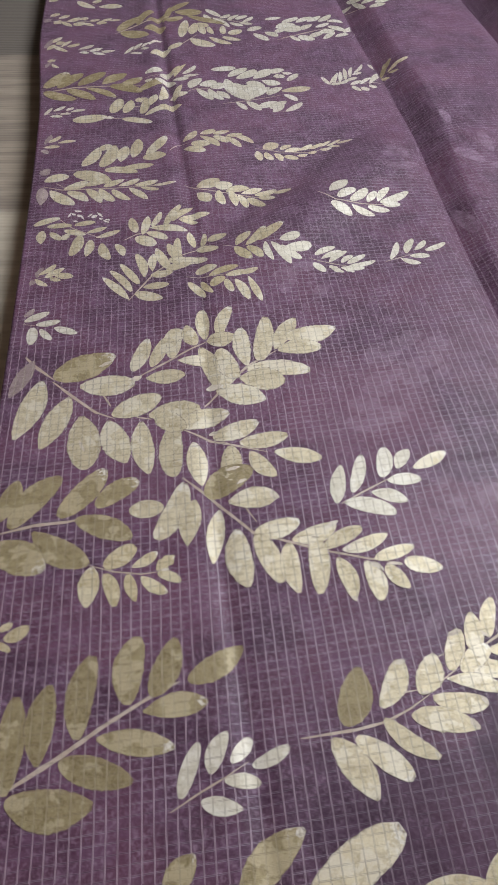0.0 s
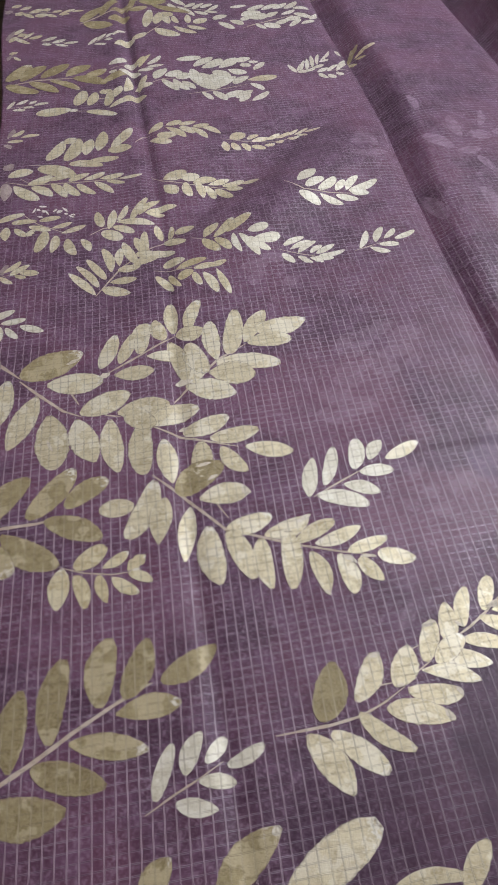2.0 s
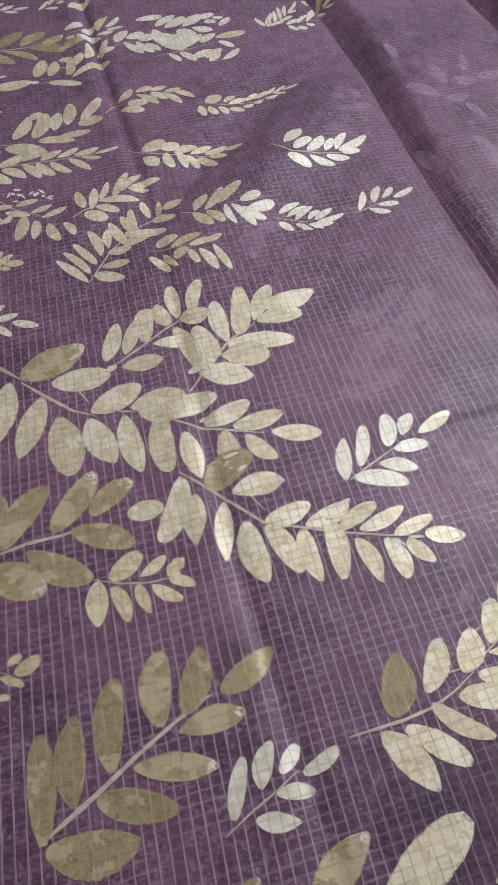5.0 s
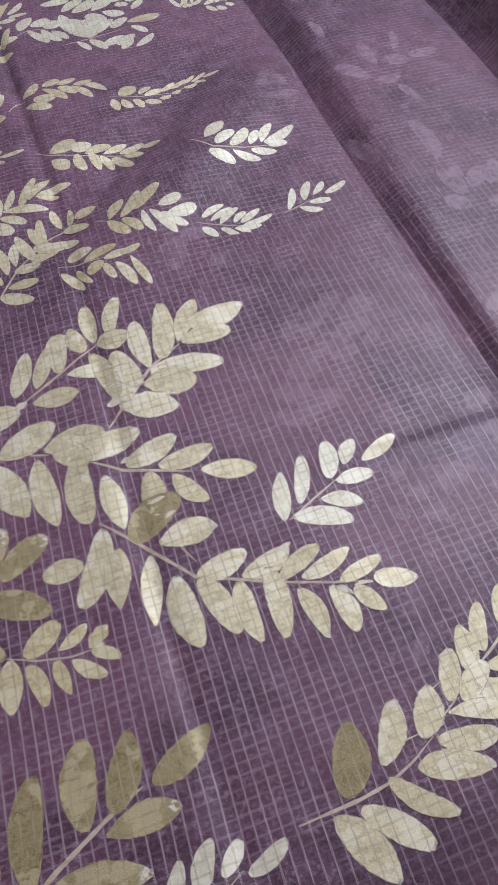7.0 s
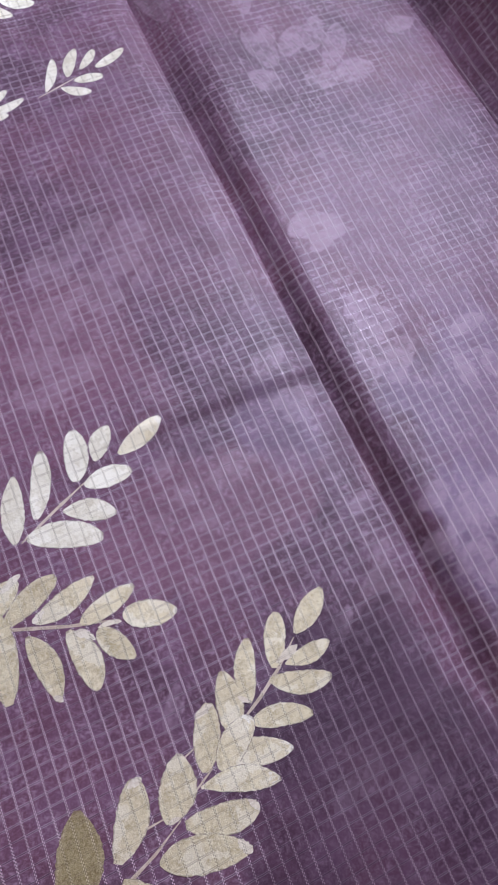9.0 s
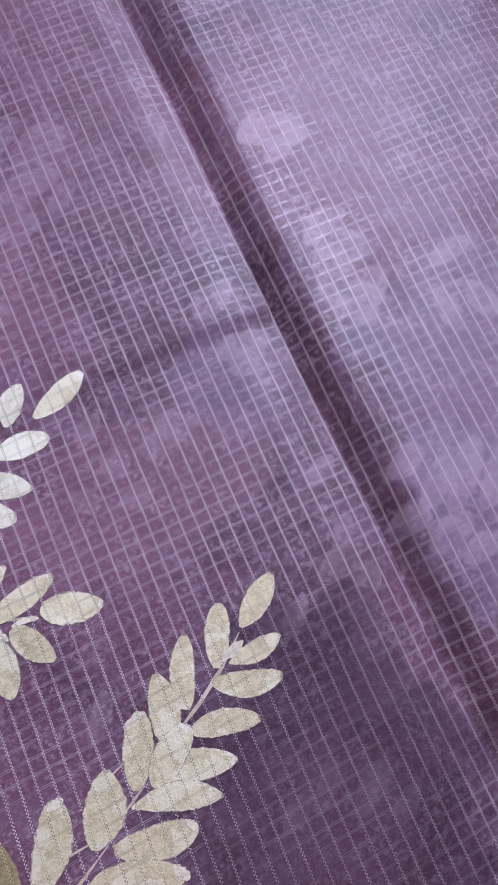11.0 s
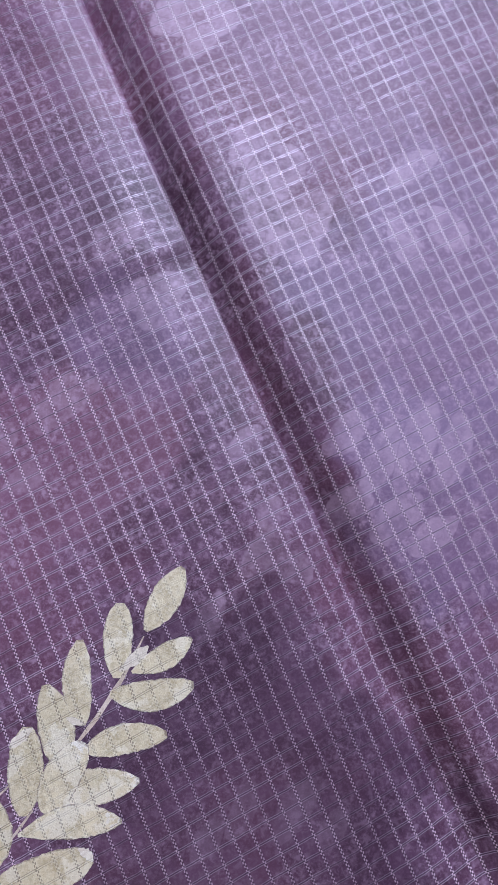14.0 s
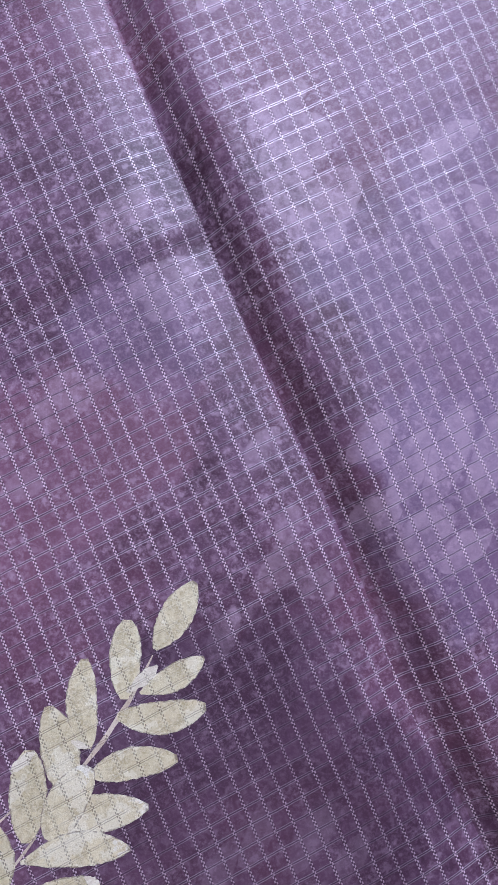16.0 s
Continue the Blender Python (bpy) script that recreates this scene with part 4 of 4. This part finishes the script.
spray("white", [[(-177.5, 1432.9), (-121.4, 1429.5)]], [
    (-181.1, 1437.6, 32, 29.5, 11.1),
    (-177.5, 1426, -17, 16.7, 8.5),
    (-160.5, 1428, 33, 24.5, 10.8),
    (-155.1, 1423.3, -18, 24, 8.4),
    (-141, 1425.3, 15, 24.1, 9.2)])
spray("white", [[(-96.4, 1419.8), (-43.6, 1475.7)]], [
    (-100, 1417.6, 67, 32.1, 7.1),
    (-90.7, 1419.7, -7, 20.5, 8.9),
    (-86.2, 1433.3, 64, 28, 7.8),
    (-74.7, 1433.9, 0, 14.6, 9.2),
    (-72.5, 1442.2, 53, 19, 7.4),
    (-61.2, 1447.9, 60, 38.4, 6.2)])
spray("pale", [[(-226.5, 1371.4), (-214.7, 1384.2)]], [
    (-224.5, 1364.8, 80, 22, 7.1, "fade"),
    (-225.8, 1388.8, 34, 15.3, 10.6),
    (-216.8, 1379.9, -48, 20.6, 6.8)])
spray("pale", [[(-196.2, 1625.9), (-168.6, 1659.3)]], [
    (-213.8, 1660.3, -45, 52.7, 16.8),
    (-184.7, 1651, 42, 20.8, 12.4),
    (-170.5, 1631, -1, 44.6, 22.4),
    (-266.7, 1655.7, 54, 21, 15.7)])
spray("flake", [[(-11.6, 634.7), (-10.4, 634.7)]], [
    (-13.1, 633.1, 26, 10.9, 7.2),
    (62.3, 618.5, 16, 18.1, 7.7),
    (66.9, 557.8, 25, 9.3, 4.2),
    (122.7, 487.9, -28, 9.4, 5.7),
    (167.4, 451, 30, 15, 4.2),
    (184.3, 386.3, -39, 6.4, 3),
    (202.9, 417.3, -37, 13.3, 4.5),
    (216.1, 415.5, -1, 13.8, 2.9),
    (181.7, 428.9, 33, 9, 3.7),
    (31.6, 411.9, 8, 7.4, 2.6)])
spray("flake", [[(214, 330.3), (214.6, 329.8)]], [
    (211.3, 330.1, 13, 8.9, 4.2),
    (255, 352.1, 22, 11.9, 4.4),
    (307.1, 366.7, 22, 16, 4.5),
    (260, 289, -59, 9.6, 4.8),
    (270.6, 305.2, -59, 8.1, 3.5),
    (230.9, 265.7, -47, 5.3, 2.4),
    (280.7, 356.1, -37, 8.3, 2.5),
    (227.6, 306.9, 8, 7.1, 2.5)])
spray("flake", [[(-38.2, 609.7), (-37, 608.9)]], [
    (-48, 652.5, 35, 14.4, 4.4),
    (-54.7, 553.1, -63, 15.7, 2.5),
    (83.5, 514.7, 18, 13.4, 3.5),
    (93.8, 499.5, 29, 10.4, 3.3)])
spray("ghost", [], [
    (491.7, 536.7, 19, 34.1, 13.3),
    (489.2, 526.1, -86, 32.7, 13.3),
    (509.4, 522.8, -70, 27.4, 16.7),
    (426.5, 550.7, -55, 33.2, 18.7),
    (439.6, 540.8, -77, 31.2, 18.2),
    (430.6, 575.7, 22, 27, 15.1),
    (425.1, 645.7, 30, 20.3, 12.3),
    (436, 636.1, 26, 21.2, 12.5)])
spray("ghost", [], [
    (421.1, 426.4, 30, 25.3, 13.1),
    (429.9, 404.1, 43, 36.8, 13.3),
    (445.2, 399.1, 48, 47.5, 14.8),
    (461, 394.2, 49, 41.1, 13.5),
    (412.4, 399.5, 8, 22.7, 12.9),
    (427.9, 383, 25, 30.6, 15.5),
    (441.2, 373.2, 16, 27.7, 12.9)])
spray("ghost", [], [
    (355.4, 545.7, 49, 21.9, 9),
    (361.3, 508.2, 30, 24.5, 16.8),
    (356, 518.9, 25, 22.4, 11.3),
    (379.7, 435.2, 36, 24, 10.7),
    (368.9, 388, 24, 28.8, 15.4),
    (386.7, 391.4, -55, 19.4, 13.2),
    (342.7, 366.5, 47, 24.6, 10.2),
    (385.2, 402.8, 52, 16.9, 10.6)])
spray("ghost", [], [
    (301.7, 477.8, 39, 32.7, 13.6),
    (315.8, 478.8, 33, 24.8, 12.3),
    (276.4, 474.8, 23, 20.2, 12.2),
    (270.7, 493.7, 45, 21.4, 10.9),
    (260.8, 471.6, -54, 18.1, 12.7),
    (282.1, 456.2, 12, 20.6, 10.7)])
spray("ghost", [], [
    (346.6, 278.3, 34, 33.9, 11.9),
    (329, 286.9, 49, 26.7, 9.8),
    (312.5, 283.5, 40, 23.2, 9.6),
    (364.3, 269.7, 41, 20.8, 9.6),
    (237.5, 350.3, 59, 26, 9.8)])
spray("ghost", [], [
    (227.3, 671.2, 17, 31.2, 19),
    (249.1, 680.2, 9, 29.8, 17.6),
    (284.5, 675.4, 20, 34.2, 21.5),
    (231.9, 655.1, 12, 25.4, 16.4),
    (270.1, 649.2, 16, 36.4, 18.6),
    (221.9, 624.8, 19, 35.4, 20),
    (257.4, 628.6, 8, 28.8, 18.3),
    (200.2, 590.6, 15, 36.7, 21.5),
    (233.9, 591.6, -39, 28.7, 18.4),
    (197.2, 574.2, -14, 35.9, 18.6)])
spray("ghost", [], [
    (351.8, 544.7, 35, 32.4, 17.6),
    (355.9, 521.1, 8, 34.1, 16)])
spray("ghost", [], [
    (433.8, 810.7, -43, 30.2, 22.7),
    (447.9, 831.6, 56, 35.9, 16.8),
    (467.4, 823.6, 52, 43.5, 19.5),
    (491.1, 827.4, 61, 44.6, 19.1),
    (499.1, 801.5, 61, 60.2, 18.9),
    (504.7, 790, 17, 38.3, 22.6),
    (475.9, 791.5, 3, 30, 21.1),
    (567.7, 836.4, 24, 35.5, 17.2)])
spray("ghost", [], [
    (410.1, 644.9, 18, 36.9, 23.3),
    (423, 626.2, 44, 43.9, 16.6),
    (424.9, 568.6, 29, 31.6, 20.4),
    (425.8, 549.6, 29, 37.4, 23.9),
    (427.3, 522, 28, 43.4, 23.2)])
spray("ghost", [], [
    (289.5, 1063.4, 25, 32, 17.8),
    (293.6, 1035.5, 16, 49.5, 15.2),
    (300, 1092.3, -48, 43, 20.3),
    (341.6, 1136.4, -85, 66, 10.6)])
spray("ghost", [], [
    (394.3, 1203.4, -82, 46.6, 11.6),
    (443.1, 1139.6, -87, 61.7, 17.8),
    (456.8, 1087, -3, 35.3, 24.5),
    (479.8, 1109.4, 75, 49.8, 11.1),
    (494, 1094.9, 11, 43.9, 20),
    (395.9, 1087.7, -49, 50.7, 21.8),
    (433.5, 1040.2, 16, 36.1, 16.6),
    (460.1, 1031.3, -68, 43.3, 12.3)])
spray("ghost", [], [
    (447.2, 954.9, -85, 76.6, 20.3),
    (444.6, 857, -74, 46.5, 21.5),
    (370.2, 954.2, -73, 66.7, 16.5)])
spray("ghost", [], [
    (225.3, 654.4, 35, 45.5, 28.1),
    (249.1, 633.7, 29, 37.5, 24.7),
    (278.5, 659.1, 36, 44.9, 24.6),
    (266, 691.5, 22, 27.7, 17.6),
    (291.3, 630.9, 48, 29.2, 10.9),
    (219.4, 612.2, 32, 34, 23.7),
    (217.8, 578.2, 13, 39.3, 21.7)])
spray("ghost", [], [
    (131.4, 797, 20, 35, 18.4),
    (143.4, 768.7, 61, 28.4, 14.1),
    (180.9, 759.3, 64, 33.7, 13.8),
    (158, 813.3, 14, 27.6, 17.3)])

# ---- the mat on the floor, showing beside the cloth's edge ----
def mat_material():
    k = Nodes("ribbed_cotton_mat")
    pos = k.position()
    x, y, _ = k.split(pos)
    rib = k.m("ABSOLUTE", k.m("SINE", k.m("MULTIPLY", k.m("ADD", y, k.m("MULTIPLY", k.noise(pos, 6.0), 0.004)), math.pi / 0.0075)))
    band = k.ramp(k.m("ADD", y, k.m("MULTIPLY", k.noise(pos, 12.0), 0.02)), 1.0, 1.012)
    band2 = k.ramp(k.m("ADD", y, k.m("MULTIPLY", k.noise(pos, 12.0), 0.02)), 1.505, 1.52)
    stretch = k.t.nodes.new("ShaderNodeMapping")
    stretch.inputs["Scale"].default_value = (2.0, 18.0, 1.0)
    k.put(stretch.inputs[0], pos)
    streak = k.ramp(k.noise(stretch.outputs[0], 3.0, 4.0), 0.35, 0.65)
    col = k.mix(streak, (0.38, 0.33, 0.27), (0.50, 0.45, 0.37))
    col = k.mix(k.m("MULTIPLY", band, 0.85), col, k.mix(streak, (0.17, 0.14, 0.12), (0.28, 0.23, 0.185)))
    col = k.mix(k.m("MULTIPLY", band2, 0.9), col, (0.085, 0.075, 0.07))
    k.bump(rib, 0.35, 0.0010)
    return k.set(Base_Color=k.mix(k.m("MULTIPLY", rib, 0.12), col, (0.62, 0.56, 0.46)), Roughness=0.8)


bm = bmesh.new()
nx, ny = 40, 120
grid = [[bm.verts.new((-1.1 + 2.4 * i / nx, -0.6 + 3.25 * j / ny, -0.034 + 0.0008 * noise.noise((i * 0.4, j * 0.3, 0)) - (0.012 if i in (0, nx) or j in (0, ny) else 0)))
         for j in range(ny + 1)] for i in range(nx + 1)]
for i in range(nx):
    for j in range(ny):
        bm.faces.new((grid[i][j], grid[i + 1][j], grid[i + 1][j + 1], grid[i][j + 1]))
ret = bmesh.ops.extrude_face_region(bm, geom=bm.faces[:])
for v in [g for g in ret["geom"] if isinstance(g, bmesh.types.BMVert)]:
    v.co.z = FLOOR_Z + 0.0005
bmesh.ops.recalc_face_normals(bm, faces=bm.faces[:])
tagged(part("floor_mat", bm, mat_material()), "beige and brown banded ribbed cotton mat under the saree", "mat")
